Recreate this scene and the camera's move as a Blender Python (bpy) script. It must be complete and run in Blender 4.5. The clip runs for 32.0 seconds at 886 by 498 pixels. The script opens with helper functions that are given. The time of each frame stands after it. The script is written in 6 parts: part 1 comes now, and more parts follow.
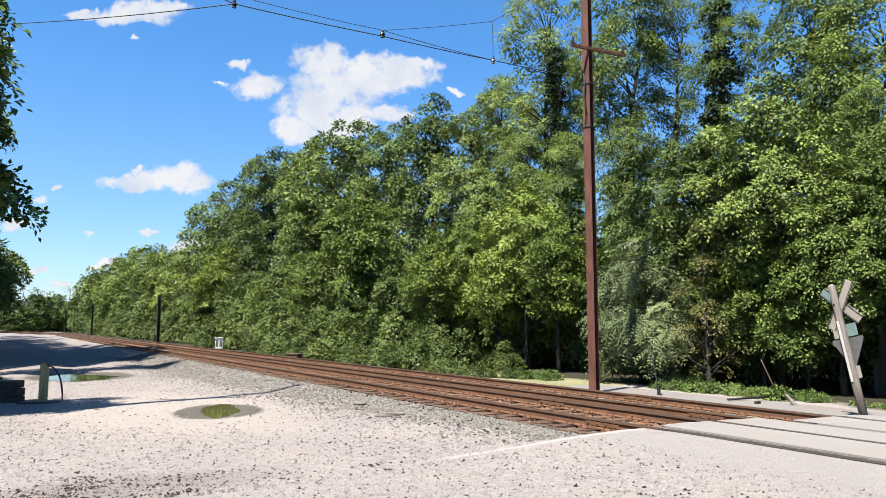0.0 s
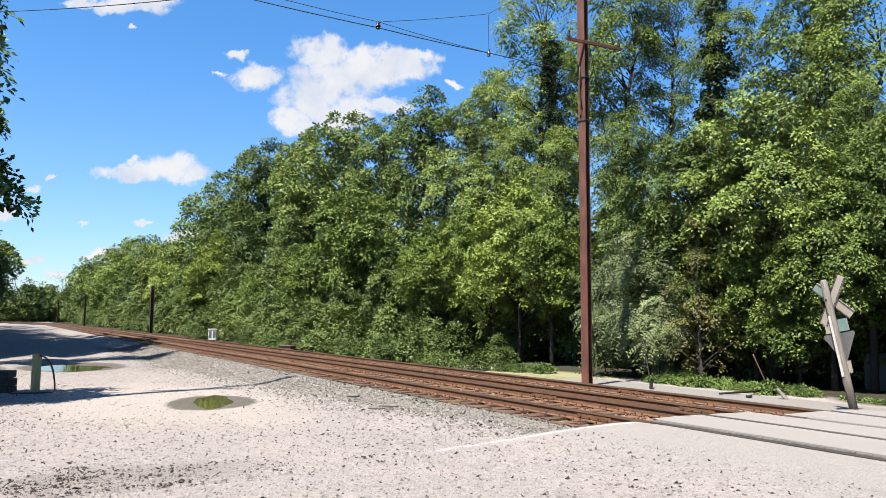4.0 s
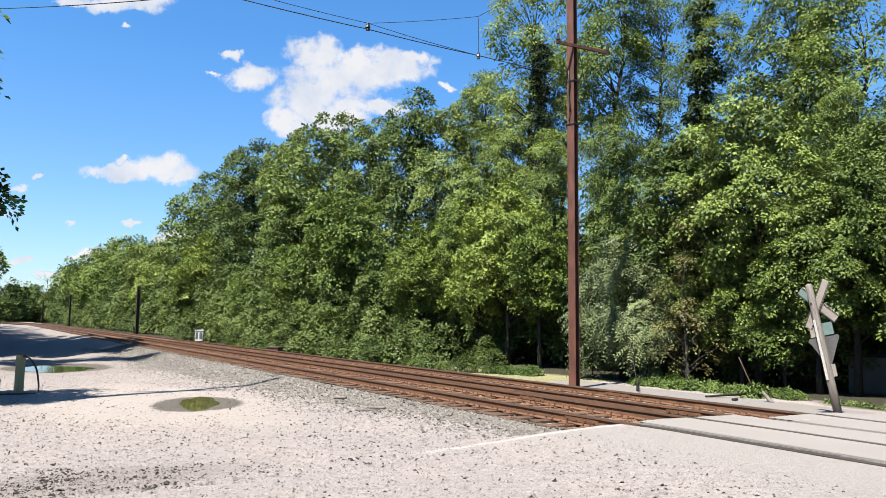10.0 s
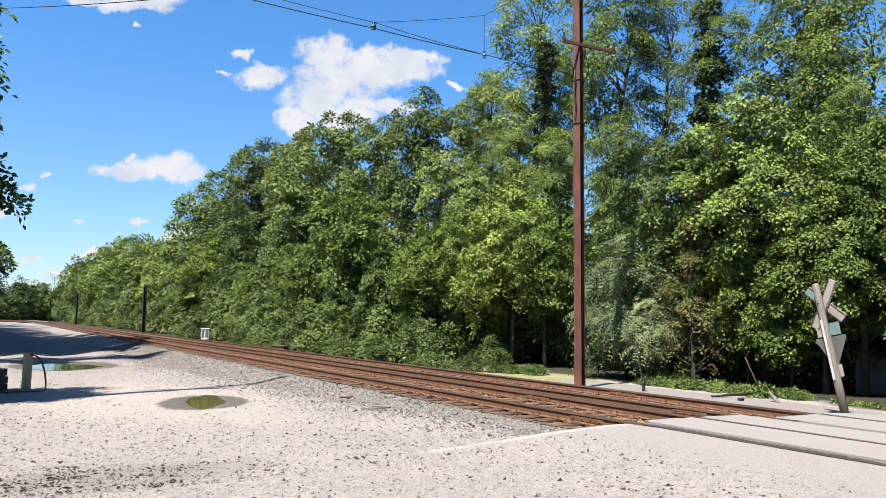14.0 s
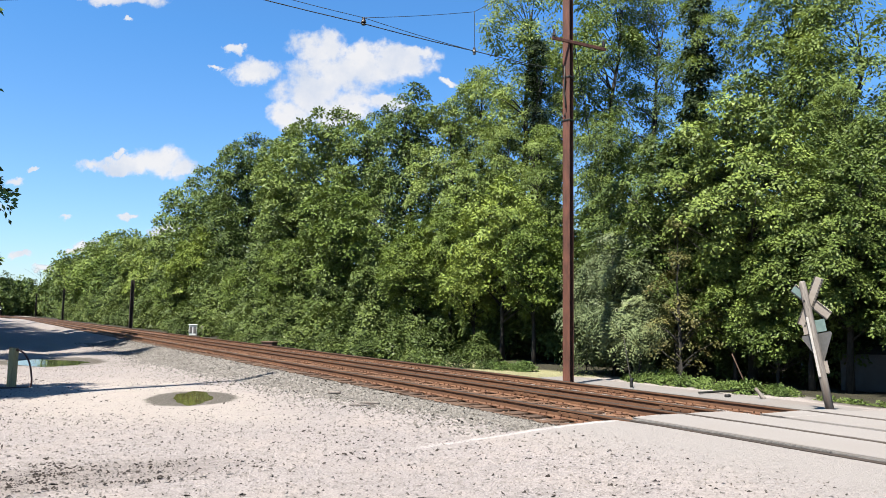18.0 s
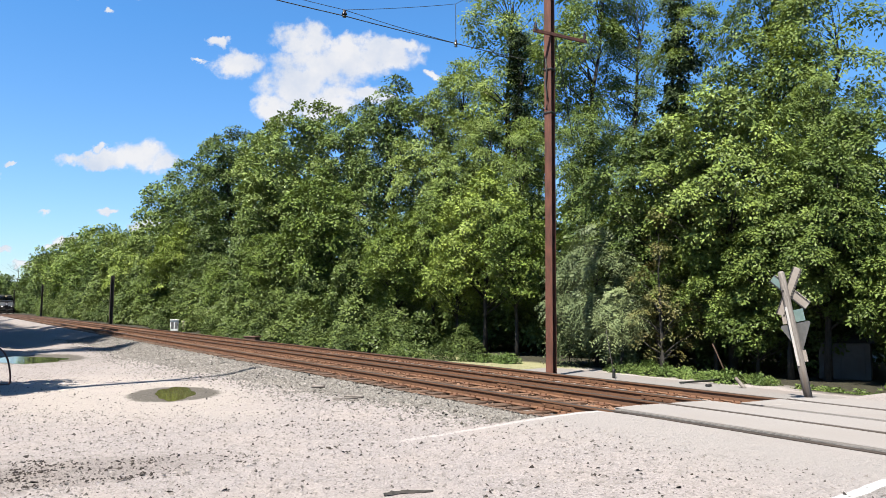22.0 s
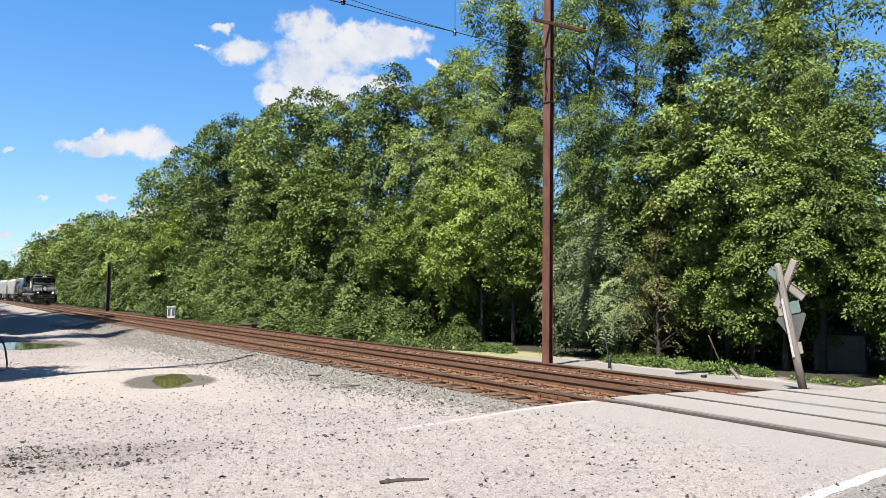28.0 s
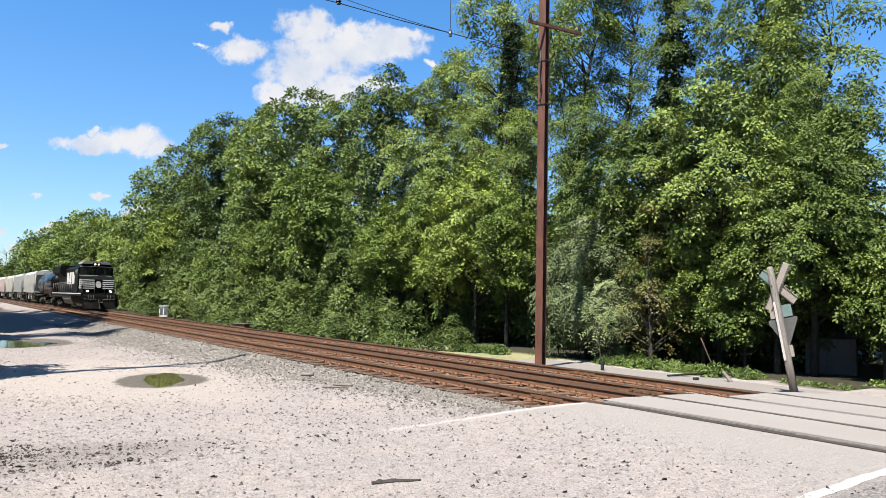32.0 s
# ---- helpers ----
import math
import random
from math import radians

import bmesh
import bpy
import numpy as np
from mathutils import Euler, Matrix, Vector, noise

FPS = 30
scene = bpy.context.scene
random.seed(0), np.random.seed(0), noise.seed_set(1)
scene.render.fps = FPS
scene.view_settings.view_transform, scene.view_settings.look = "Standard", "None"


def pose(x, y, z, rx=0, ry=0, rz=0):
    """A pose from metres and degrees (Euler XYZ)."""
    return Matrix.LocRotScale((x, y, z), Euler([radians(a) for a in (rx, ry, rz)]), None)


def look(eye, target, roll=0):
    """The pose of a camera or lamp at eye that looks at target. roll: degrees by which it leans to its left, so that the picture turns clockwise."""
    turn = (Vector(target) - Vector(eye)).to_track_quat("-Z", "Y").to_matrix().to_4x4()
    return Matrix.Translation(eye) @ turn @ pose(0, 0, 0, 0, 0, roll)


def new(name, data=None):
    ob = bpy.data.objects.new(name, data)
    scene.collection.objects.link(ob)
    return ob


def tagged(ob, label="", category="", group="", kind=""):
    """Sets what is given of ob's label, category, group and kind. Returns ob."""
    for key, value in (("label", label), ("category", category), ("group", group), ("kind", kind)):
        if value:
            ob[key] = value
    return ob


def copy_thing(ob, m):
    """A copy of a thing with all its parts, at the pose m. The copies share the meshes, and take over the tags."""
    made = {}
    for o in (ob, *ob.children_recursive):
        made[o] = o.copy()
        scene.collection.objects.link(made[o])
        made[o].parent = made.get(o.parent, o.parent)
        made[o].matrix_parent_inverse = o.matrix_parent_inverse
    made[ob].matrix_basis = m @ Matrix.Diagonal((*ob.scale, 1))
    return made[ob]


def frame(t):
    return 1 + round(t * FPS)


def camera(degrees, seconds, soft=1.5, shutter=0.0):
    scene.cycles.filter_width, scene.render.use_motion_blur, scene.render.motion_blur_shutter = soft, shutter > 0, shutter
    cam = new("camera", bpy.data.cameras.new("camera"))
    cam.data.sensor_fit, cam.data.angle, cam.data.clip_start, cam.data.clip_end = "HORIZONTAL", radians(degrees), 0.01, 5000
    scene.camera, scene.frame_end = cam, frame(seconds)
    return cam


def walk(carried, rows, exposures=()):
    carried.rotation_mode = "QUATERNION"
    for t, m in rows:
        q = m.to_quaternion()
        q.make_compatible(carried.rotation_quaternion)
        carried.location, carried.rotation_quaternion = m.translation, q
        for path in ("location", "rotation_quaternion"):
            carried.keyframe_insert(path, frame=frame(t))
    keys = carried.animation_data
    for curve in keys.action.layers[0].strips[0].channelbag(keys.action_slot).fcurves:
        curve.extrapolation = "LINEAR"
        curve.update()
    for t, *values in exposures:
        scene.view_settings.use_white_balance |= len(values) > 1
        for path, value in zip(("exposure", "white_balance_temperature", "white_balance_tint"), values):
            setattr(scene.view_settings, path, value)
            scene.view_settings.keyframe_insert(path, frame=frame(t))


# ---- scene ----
cam = camera(62.83, 32.0, soft=0.6)
EYE = (0.0, 0.0, 1.6)
PATH = [
    (0, (0.0000, 9.9436, 2.6610), 0.000),
    (0.5, (-0.0024, 9.9453, 2.6443), 0.070),
    (1, (0.0017, 9.9476, 2.6228), 0.110),
    (1.5, (0.0061, 9.9502, 2.5971), 0.179),
    (2, (0.0074, 9.9521, 2.5778), 0.166),
    (2.5, (0.0160, 9.9531, 2.5671), 0.161),
    (3, (0.0269, 9.9538, 2.5596), 0.177),
    (3.5, (0.0499, 9.9537, 2.5594), 0.266),
    (5.5, (0.1444, 9.9503, 2.5856), 0.493),
    (6, (0.1454, 9.9497, 2.5907), 0.485),
    (6.5, (0.1536, 9.9491, 2.5955), 0.572),
    (7, (0.1727, 9.9484, 2.6001), 0.652),
    (7.5, (0.2021, 9.9477, 2.6015), 0.695),
    (8, (0.2312, 9.9472, 2.6003), 0.696),
    (8.5, (0.2482, 9.9469, 2.5983), 0.663),
    (9, (0.2493, 9.9472, 2.5951), 0.608),
    (9.5, (0.2475, 9.9474, 2.5938), 0.602),
    (10, (0.2392, 9.9479, 2.5914), 0.622),
    (10.5, (0.2381, 9.9482, 2.5880), 0.682),
    (11, (0.2321, 9.9481, 2.5905), 0.754),
    (11.5, (0.2265, 9.9481, 2.5920), 0.748),
    (12, (0.2175, 9.9482, 2.5928), 0.754),
    (12.5, (0.2029, 9.9484, 2.5939), 0.723),
    (13, (0.1917, 9.9491, 2.5895), 0.719),
    (13.5, (0.1753, 9.9499, 2.5840), 0.746),
    (14, (0.1634, 9.9507, 2.5779), 0.740),
    (14.5, (0.1576, 9.9508, 2.5778), 0.713),
    (16.5, (0.2409, 9.9467, 2.6022), 0.753),
    (17, (0.2650, 9.9474, 2.5894), 0.816),
    (17.5, (0.2867, 9.9489, 2.5685), 0.885),
    (18, (0.3113, 9.9517, 2.5309), 0.870),
    (18.5, (0.3455, 9.9543, 2.4901), 0.804),
    (19, (0.3867, 9.9571, 2.4410), 0.683),
    (19.5, (0.4369, 9.9578, 2.4074), 0.536),
    (20, (0.4866, 9.9560, 2.4006), 0.381),
    (20.5, (0.5227, 9.9534, 2.4102), 0.296),
    (21, (0.5473, 9.9505, 2.4298), 0.247),
    (21.5, (0.5528, 9.9496, 2.4371), 0.265),
    (22, (0.5486, 9.9498, 2.4369), 0.364),
    (22.5, (0.5471, 9.9510, 2.4238), 0.456),
    (23, (0.5585, 9.9515, 2.4103), 0.472),
    (23.5, (0.5759, 9.9516, 2.3959), 0.474),
    (24, (0.5868, 9.9522, 2.3808), 0.511),
    (24.5, (0.5816, 9.9533, 2.3698), 0.563),
    (25, (0.5594, 9.9552, 2.3627), 0.688),
    (25.5, (0.5291, 9.9570, 2.3600), 0.807),
    (27.5, (0.5442, 9.9589, 2.3236), 0.811),
    (28, (0.5871, 9.9589, 2.2897), 0.797),
    (28.5, (0.6185, 9.9586, 2.2664), 0.767),
    (29, (0.6297, 9.9584, 2.2583), 0.810),
    (29.5, (0.6245, 9.9579, 2.2714), 0.924),
    (30, (0.6123, 9.9573, 2.2911), 1.022),
    (30.5, (0.6100, 9.9561, 2.3100), 1.136),
    (31, (0.6207, 9.9548, 2.3185), 1.184),
    (31.5, (0.6450, 9.9535, 2.3160), 1.201),
    (32, (0.6728, 9.9525, 2.3036), 1.204),
]
walk(cam, [(t, look(EYE, target, roll)) for t, target, roll in PATH], exposures=[(0.0, 1.885), (32.0, 1.845)])

# ---- world, sun ----
SUN_ELEV = 61.0
SUN_FROM = Vector((-0.63, -0.77, 0.0)).normalized()
sun = new("sun", bpy.data.lights.new("sun", "SUN"))
sun.data.energy, sun.data.angle, sun.data.color = 5.0, radians(0.4), (1.0, 0.945, 0.84)
up = math.tan(radians(SUN_ELEV))
sun.matrix_world = look((0, 0, 30), Vector((0, 0, 30)) - Vector((SUN_FROM.x, SUN_FROM.y, up)))


def make_world():
    w = bpy.data.worlds.new("sky")
    scene.world = w
    w.use_nodes = True
    nt = w.node_tree
    nt.nodes.clear()
    N, L = nt.nodes.new, nt.links.new
    out, bg = N("ShaderNodeOutputWorld"), N("ShaderNodeBackground")
    sky = N("ShaderNodeTexSky")
    sky.sky_type, sky.sun_disc = "NISHITA", False
    sky.sun_elevation = radians(SUN_ELEV)
    sky.sun_rotation = math.atan2(SUN_FROM.x, SUN_FROM.y)
    sky.air_density, sky.dust_density, sky.ozone_density = 1.0, 0.5, 2.6
    bg.inputs["Strength"].default_value = 0.05

    tc, sep = N("ShaderNodeTexCoord"), N("ShaderNodeSeparateXYZ")
    L(tc.outputs["Generated"], sep.inputs[0])
    tone = N("ShaderNodeMix")
    tone.data_type, tone.blend_type = "RGBA", "MULTIPLY"
    tone.inputs["Factor"].default_value = 1.0
    haze = N("ShaderNodeMix")
    haze.data_type = "RGBA"
    haze.inputs["A"].default_value, haze.inputs["B"].default_value = LOW_TINT, SKY_TINT
    lift = N("ShaderNodeMapRange")
    lift.inputs["From Max"].default_value = 0.36
    L(sep.outputs["Z"], lift.inputs["Value"])
    L(lift.outputs[0], haze.inputs["Factor"])
    L(haze.outputs["Result"], tone.inputs["B"])
    L(sky.outputs[0], tone.inputs["A"])
    L(tone.outputs["Result"], bg.inputs["Color"])
    L(bg.outputs[0], out.inputs[0])


SKY_TINT, LOW_TINT = (0.485, 0.92, 1.245, 1), (0.795, 0.885, 1.01, 1)
make_world()


# ---- materials ----
def shader(name, rough=0.8, metal=0.0, spec=0.5):
    mt = bpy.data.materials.new(name)
    mt.use_nodes = True
    nt = mt.node_tree
    b = nt.nodes["Principled BSDF"]
    b.inputs["Roughness"].default_value, b.inputs["Metallic"].default_value = rough, metal
    b.inputs["Specular IOR Level"].default_value = spec
    return mt, nt, b


def noise_node(nt, scale, detail=5.0, rough=0.6, coord="Object", stretch=None):
    tc = nt.nodes.new("ShaderNodeTexCoord")
    n = nt.nodes.new("ShaderNodeTexNoise")
    n.inputs["Scale"].default_value, n.inputs["Detail"].default_value, n.inputs["Roughness"].default_value = scale, detail, rough
    src = tc.outputs[coord]
    if stretch:
        mp = nt.nodes.new("ShaderNodeMapping")
        mp.inputs["Scale"].default_value = stretch
        nt.links.new(src, mp.inputs["Vector"])
        src = mp.outputs[0]
    nt.links.new(src, n.inputs["Vector"])
    return n.outputs["Fac"]


def spread(nt, fac, lo, hi):
    r = nt.nodes.new("ShaderNodeMapRange")
    r.inputs["From Min"].default_value, r.inputs["From Max"].default_value = lo, hi
    nt.links.new(fac, r.inputs["Value"])
    return r.outputs[0]


def blend(nt, fac, a, b, mode="MIX"):
    x = nt.nodes.new("ShaderNodeMix")
    x.data_type, x.blend_type = "RGBA", mode
    for key, v in (("Factor", fac), ("A", a), ("B", b)):
        if isinstance(v, (int, float)):
            x.inputs[key].default_value = v
        elif isinstance(v, tuple):
            x.inputs[key].default_value = (*v, 1) if len(v) == 3 else v
        else:
            nt.links.new(v, x.inputs[key])
    return x.outputs["Result"]


def bump(nt, b, height, strength, dist=0.02):
    k = nt.nodes.new("ShaderNodeBump")
    k.inputs["Strength"].default_value, k.inputs["Distance"].default_value = strength, dist
    nt.links.new(height, k.inputs["Height"])
    nt.links.new(k.outputs[0], b.inputs["Normal"])


def surf(name, dark, light, fine=20.0, coarse=1.2, rough=0.8, metal=0.0, relief=0.3, stain=None, stain_at=0.6, stretch=None, vary=0.0, spec=0.4, dist=0.01):
    """A worn surface: fine grain between two tones, coarse blotches of a stain, relief."""
    mt, nt, b = shader(name, rough, metal, spec)
    g = noise_node(nt, fine, 6.0, 0.65, stretch=stretch)
    col = blend(nt, spread(nt, g, 0.3, 0.7), dark, light)
    if stain:
        c = noise_node(nt, coarse, 6.0, 0.6, stretch=stretch)
        col = blend(nt, spread(nt, c, stain_at - 0.08, stain_at + 0.08), col, stain)
    if vary:
        oi = nt.nodes.new("ShaderNodeObjectInfo")
        hv = nt.nodes.new("ShaderNodeHueSaturation")
        nt.links.new(spread(nt, oi.outputs["Random"], 0, 1), hv.inputs["Fac"])
        hv.inputs["Value"].default_value = 1.0 - vary
        nt.links.new(col, hv.inputs["Color"])
        col = hv.outputs[0]
    nt.links.new(col, b.inputs["Base Color"])
    if relief:
        bump(nt, b, g, relief, dist)
    return mt


def leaf_mat(name, dark, light, pale=None, gloss=0.45, through_it=0.1):
    mt, nt, b = shader(name, gloss, 0.0, 0.1)
    geo = nt.nodes.new("ShaderNodeNewGeometry")
    col = blend(nt, spread(nt, geo.outputs["Random Per Island"], -0.35, 1.25), dark, light)
    c = noise_node(nt, 1.3, 4.0)
    col = blend(nt, spread(nt, c, 0.42, 0.72), col, pale or light)
    oi, hv = nt.nodes.new("ShaderNodeObjectInfo"), nt.nodes.new("ShaderNodeHueSaturation")
    for key, lo, hi in (("Value", 0.7, 1.32), ("Hue", 0.508, 0.49)):     # no two trees are quite the same green
        r = nt.nodes.new("ShaderNodeMapRange")
        r.inputs["To Min"].default_value, r.inputs["To Max"].default_value = lo, hi
        nt.links.new(oi.outputs["Random"], r.inputs["Value"])
        nt.links.new(r.outputs[0], hv.inputs[key])
    nt.links.new(col, hv.inputs["Color"])
    col = hv.outputs[0]
    nt.links.new(col, b.inputs["Base Color"])
    tr = nt.nodes.new("ShaderNodeBsdfTranslucent")
    nt.links.new(blend(nt, 1.0, col, (1.25, 1.2, 0.6), "MULTIPLY"), tr.inputs["Color"])
    mx = nt.nodes.new("ShaderNodeMixShader")
    mx.inputs[0].default_value = through_it
    nt.links.new(b.outputs[0], mx.inputs[1]), nt.links.new(tr.outputs[0], mx.inputs[2])
    nt.links.new(mx.outputs[0], nt.nodes["Material Output"].inputs["Surface"])
    return mt


def glass_mat(name, tint, rough=0.05):
    mt, nt, b = shader(name, rough, 0.0, 0.6)
    b.inputs["Base Color"].default_value = (*tint, 1)
    return mt


def glow_mat(name, colour, power):
    mt, nt, b = shader(name, 0.3)
    b.inputs["Base Color"].default_value = (*colour, 1)
    b.inputs["Emission Color"].default_value, b.inputs["Emission Strength"].default_value = (*colour, 1), power
    return mt


M_LEAF = {
    "maple": leaf_mat("maple_leaf", (0.0147, 0.0231, 0.006), (0.0869, 0.1272, 0.0294), (0.1385, 0.1868, 0.0442)),
    "ash": leaf_mat("ash_leaf", (0.0182, 0.0294, 0.0068), (0.098, 0.1435, 0.0307), (0.154, 0.2065, 0.0427)),
    "hackberry": leaf_mat("hackberry_leaf", (0.0161, 0.0259, 0.0077), (0.07, 0.1022, 0.0282), (0.1085, 0.1484, 0.041)),
    "oak": leaf_mat("oak_leaf", (0.0238, 0.0378, 0.0102), (0.1155, 0.161, 0.0427), (0.1596, 0.21, 0.0581)),
    "locust": leaf_mat("locust_leaf", (0.0315, 0.049, 0.0137), (0.1127, 0.1578, 0.0442), (0.157, 0.2077, 0.0569), 0.5, 0.3),
    "sumac": leaf_mat("sumac_leaf", (0.0504, 0.0672, 0.029), (0.1155, 0.1435, 0.0666), (0.1505, 0.1785, 0.0811)),
    "tangle": leaf_mat("withered_leaf", (0.0245, 0.0224, 0.0102), (0.105, 0.098, 0.0307), (0.056, 0.07, 0.0239)),
    "ivy": leaf_mat("ivy_leaf", (0.007, 0.0126, 0.0051), (0.0196, 0.0322, 0.012), (0.028, 0.0434, 0.0154)),
    "shrub": leaf_mat("shrub_leaf", (0.021, 0.0322, 0.0089), (0.063, 0.0889, 0.0256), (0.0875, 0.119, 0.0325)),
    "weed": leaf_mat("weed_leaf", (0.0385, 0.0616, 0.0162), (0.091, 0.133, 0.0367), (0.119, 0.1645, 0.0461)),
}
M_BARK = surf("bark", (0.0083, 0.0072, 0.006), (0.0284, 0.0249, 0.0211), 9, 1.0, 0.9, relief=0.6, stretch=(3, 3, 0.6))
M_RUSTBED = surf("rust_stained_bed", (0.0378, 0.0208, 0.0132), (0.1134, 0.0718, 0.0491), 16, 0.6, 0.95, relief=1.0, stain=(0.1134, 0.0567, 0.0302), stain_at=0.6, dist=0.04)
M_ROAD = surf("worn_asphalt", (0.133, 0.1218, 0.1148), (0.168, 0.154, 0.1456), 30, 0.5, 0.9, relief=0.3, stain=(0.1435, 0.1295, 0.1204), stain_at=0.55)
M_PATH = surf("path_asphalt", (0.0945, 0.0889, 0.0847), (0.1505, 0.14, 0.133), 34, 0.7, 0.9, relief=0.5, stain=(0.1225, 0.1064, 0.098), stain_at=0.53)
M_RAIL = surf("rusty_rail", (0.0434, 0.0189, 0.0091), (0.126, 0.0588, 0.028), 14, 1.2, 0.75, 0.0, 0.3, stain=(0.07, 0.0322, 0.0168), stain_at=0.55, stretch=(0.25, 1, 1))
M_RAILTOP = surf("rail_head", (0.0112, 0.0077, 0.0056), (0.028, 0.0182, 0.0126), 12, 1.0, 0.75, 0.0, 0.05, stretch=(0.05, 1, 1))
M_TIE = surf("weathered_tie", (0.021, 0.0126, 0.0077), (0.112, 0.0616, 0.035), 14, 2.0, 0.9, relief=0.6, stain=(0.1295, 0.0616, 0.0294), stain_at=0.55, stretch=(1, 0.15, 1), vary=0.35)
M_PLATE = surf("rusty_plate", (0.0378, 0.0151, 0.0068), (0.1134, 0.0491, 0.0227), 18, 3, 0.85, relief=0.3)
M_RUST = surf("rusty_column", (0.0322, 0.0108, 0.0066), (0.098, 0.035, 0.021), 6, 0.8, 0.75, 0.1, 0.4, stain=(0.0385, 0.0126, 0.0077), stain_at=0.55, stretch=(1, 1, 0.25))


# ---- building tools ----
U = Vector((-0.512, 0.859, 0)).normalized()      # along the track, away from the crossing
NRM = Vector((0.859, 0.512, 0)).normalized()     # across the track, away from the viewer
RA, RB, RC, RD = 8.94, 10.44, 11.60, 13.10       # the four rails, across
ANGLE = math.degrees(math.atan2(U.y, U.x))


def at(s, n, z=0.0):
    return Vector((U.x * s + NRM.x * n, U.y * s + NRM.y * n, z))


def mesh_of(name, bm, mats, smooth=False):
    me = bpy.data.meshes.new(name)
    bm.to_mesh(me)
    bm.free()
    for mt in mats if isinstance(mats, (list, tuple)) else [mats]:
        me.materials.append(mt)
    if smooth:
        me.polygons.foreach_set("use_smooth", [True] * len(me.polygons))
    return me


def part(name, bm, material, parent=None, label="", m=None, smooth=False):
    """Links a bmesh (or a ready mesh) as one mesh object under a thing or a part."""
    me = bm if isinstance(bm, bpy.types.Mesh) else mesh_of(name, bm, material, smooth)
    ob = new(name, me)
    if parent is not None:
        ob.parent = parent
    if m is not None:
        ob.matrix_basis = m
    if label:
        ob["label"] = label
    return ob


def thing(name, m, label, category, group="", kind=""):
    ob = new(name)
    ob.empty_display_size = 0.2
    ob.matrix_basis = m
    return tagged(ob, label, category, group, kind)


def big_mesh(name, verts, quads, mats, smooth=False, tris=None):
    """A mesh from numpy arrays of vertices and of quads (or triangles)."""
    me = bpy.data.meshes.new(name)
    faces = quads if tris is None else tris
    k = faces.shape[1]
    me.vertices.add(len(verts))
    me.vertices.foreach_set("co", np.ascontiguousarray(verts, np.float32).ravel())
    me.loops.add(faces.size)
    me.loops.foreach_set("vertex_index", np.ascontiguousarray(faces, np.int32).ravel())
    me.polygons.add(len(faces))
    me.polygons.foreach_set("loop_start", np.arange(0, faces.size, k, dtype=np.int32))
    me.polygons.foreach_set("loop_total", np.full(len(faces), k, np.int32))
    if smooth:
        me.polygons.foreach_set("use_smooth", np.ones(len(faces), bool))
    for mt in mats if isinstance(mats, (list, tuple)) else [mats]:
        me.materials.append(mt)
    me.update(calc_edges=True)
    me.validate()
    return me


def box(bm, x0, x1, y0, y1, z0, z1, bevel=0.0, m=None, mat=0):
    r = bmesh.ops.create_cube(bm, size=1.0)
    vs = r["verts"]
    for v in vs:
        v.co = Vector((x0 + (v.co.x + 0.5) * (x1 - x0), y0 + (v.co.y + 0.5) * (y1 - y0), z0 + (v.co.z + 0.5) * (z1 - z0)))
    fs = list({f for v in vs for f in v.link_faces})
    if bevel:
        es = list({e for v in vs for e in v.link_edges})
        q = bmesh.ops.bevel(bm, geom=es, offset=bevel, segments=1, affect="EDGES", profile=0.5)
        vs = list({v for f in q["faces"] for v in f.verts} | {v for v in vs if v.is_valid})
        fs = list({f for v in vs for f in v.link_faces})
    for f in fs:
        f.material_index = mat
    if m is not None:
        bmesh.ops.transform(bm, matrix=m, verts=vs)
    return vs


def cyl(bm, p0, p1, r0, r1=None, seg=12, mat=0, caps=True):
    p0, p1 = Vector(p0), Vector(p1)
    d = p1 - p0
    r = bmesh.ops.create_cone(bm, cap_ends=caps, segments=seg, radius1=r0, radius2=r0 if r1 is None else r1, depth=d.length)
    m = Matrix.Translation((p0 + p1) / 2) @ d.to_track_quat("Z", "Y").to_matrix().to_4x4()
    bmesh.ops.transform(bm, matrix=m, verts=r["verts"])
    for f in {f for v in r["verts"] for f in v.link_faces}:
        f.material_index = mat
    return r["verts"]


def prism(bm, outline, axis, a, b, mat=0):
    """Extrudes a closed outline of 2D points between a and b along the axis (x: outline is y, z; y: x, z; z: x, y)."""
    def co(p, w):
        return {"x": (w, p[0], p[1]), "y": (p[0], w, p[1]), "z": (p[0], p[1], w)}[axis]
    lo, hi = [bm.verts.new(co(p, a)) for p in outline], [bm.verts.new(co(p, b)) for p in outline]
    k = len(outline)
    fs = [bm.faces.new((lo[i], lo[(i + 1) % k], hi[(i + 1) % k], hi[i])) for i in range(k)]
    fs += [bm.faces.new(lo[::-1]), bm.faces.new(hi)]
    for f in fs:
        f.material_index = mat
    bmesh.ops.recalc_face_normals(bm, faces=fs)
    return lo + hi


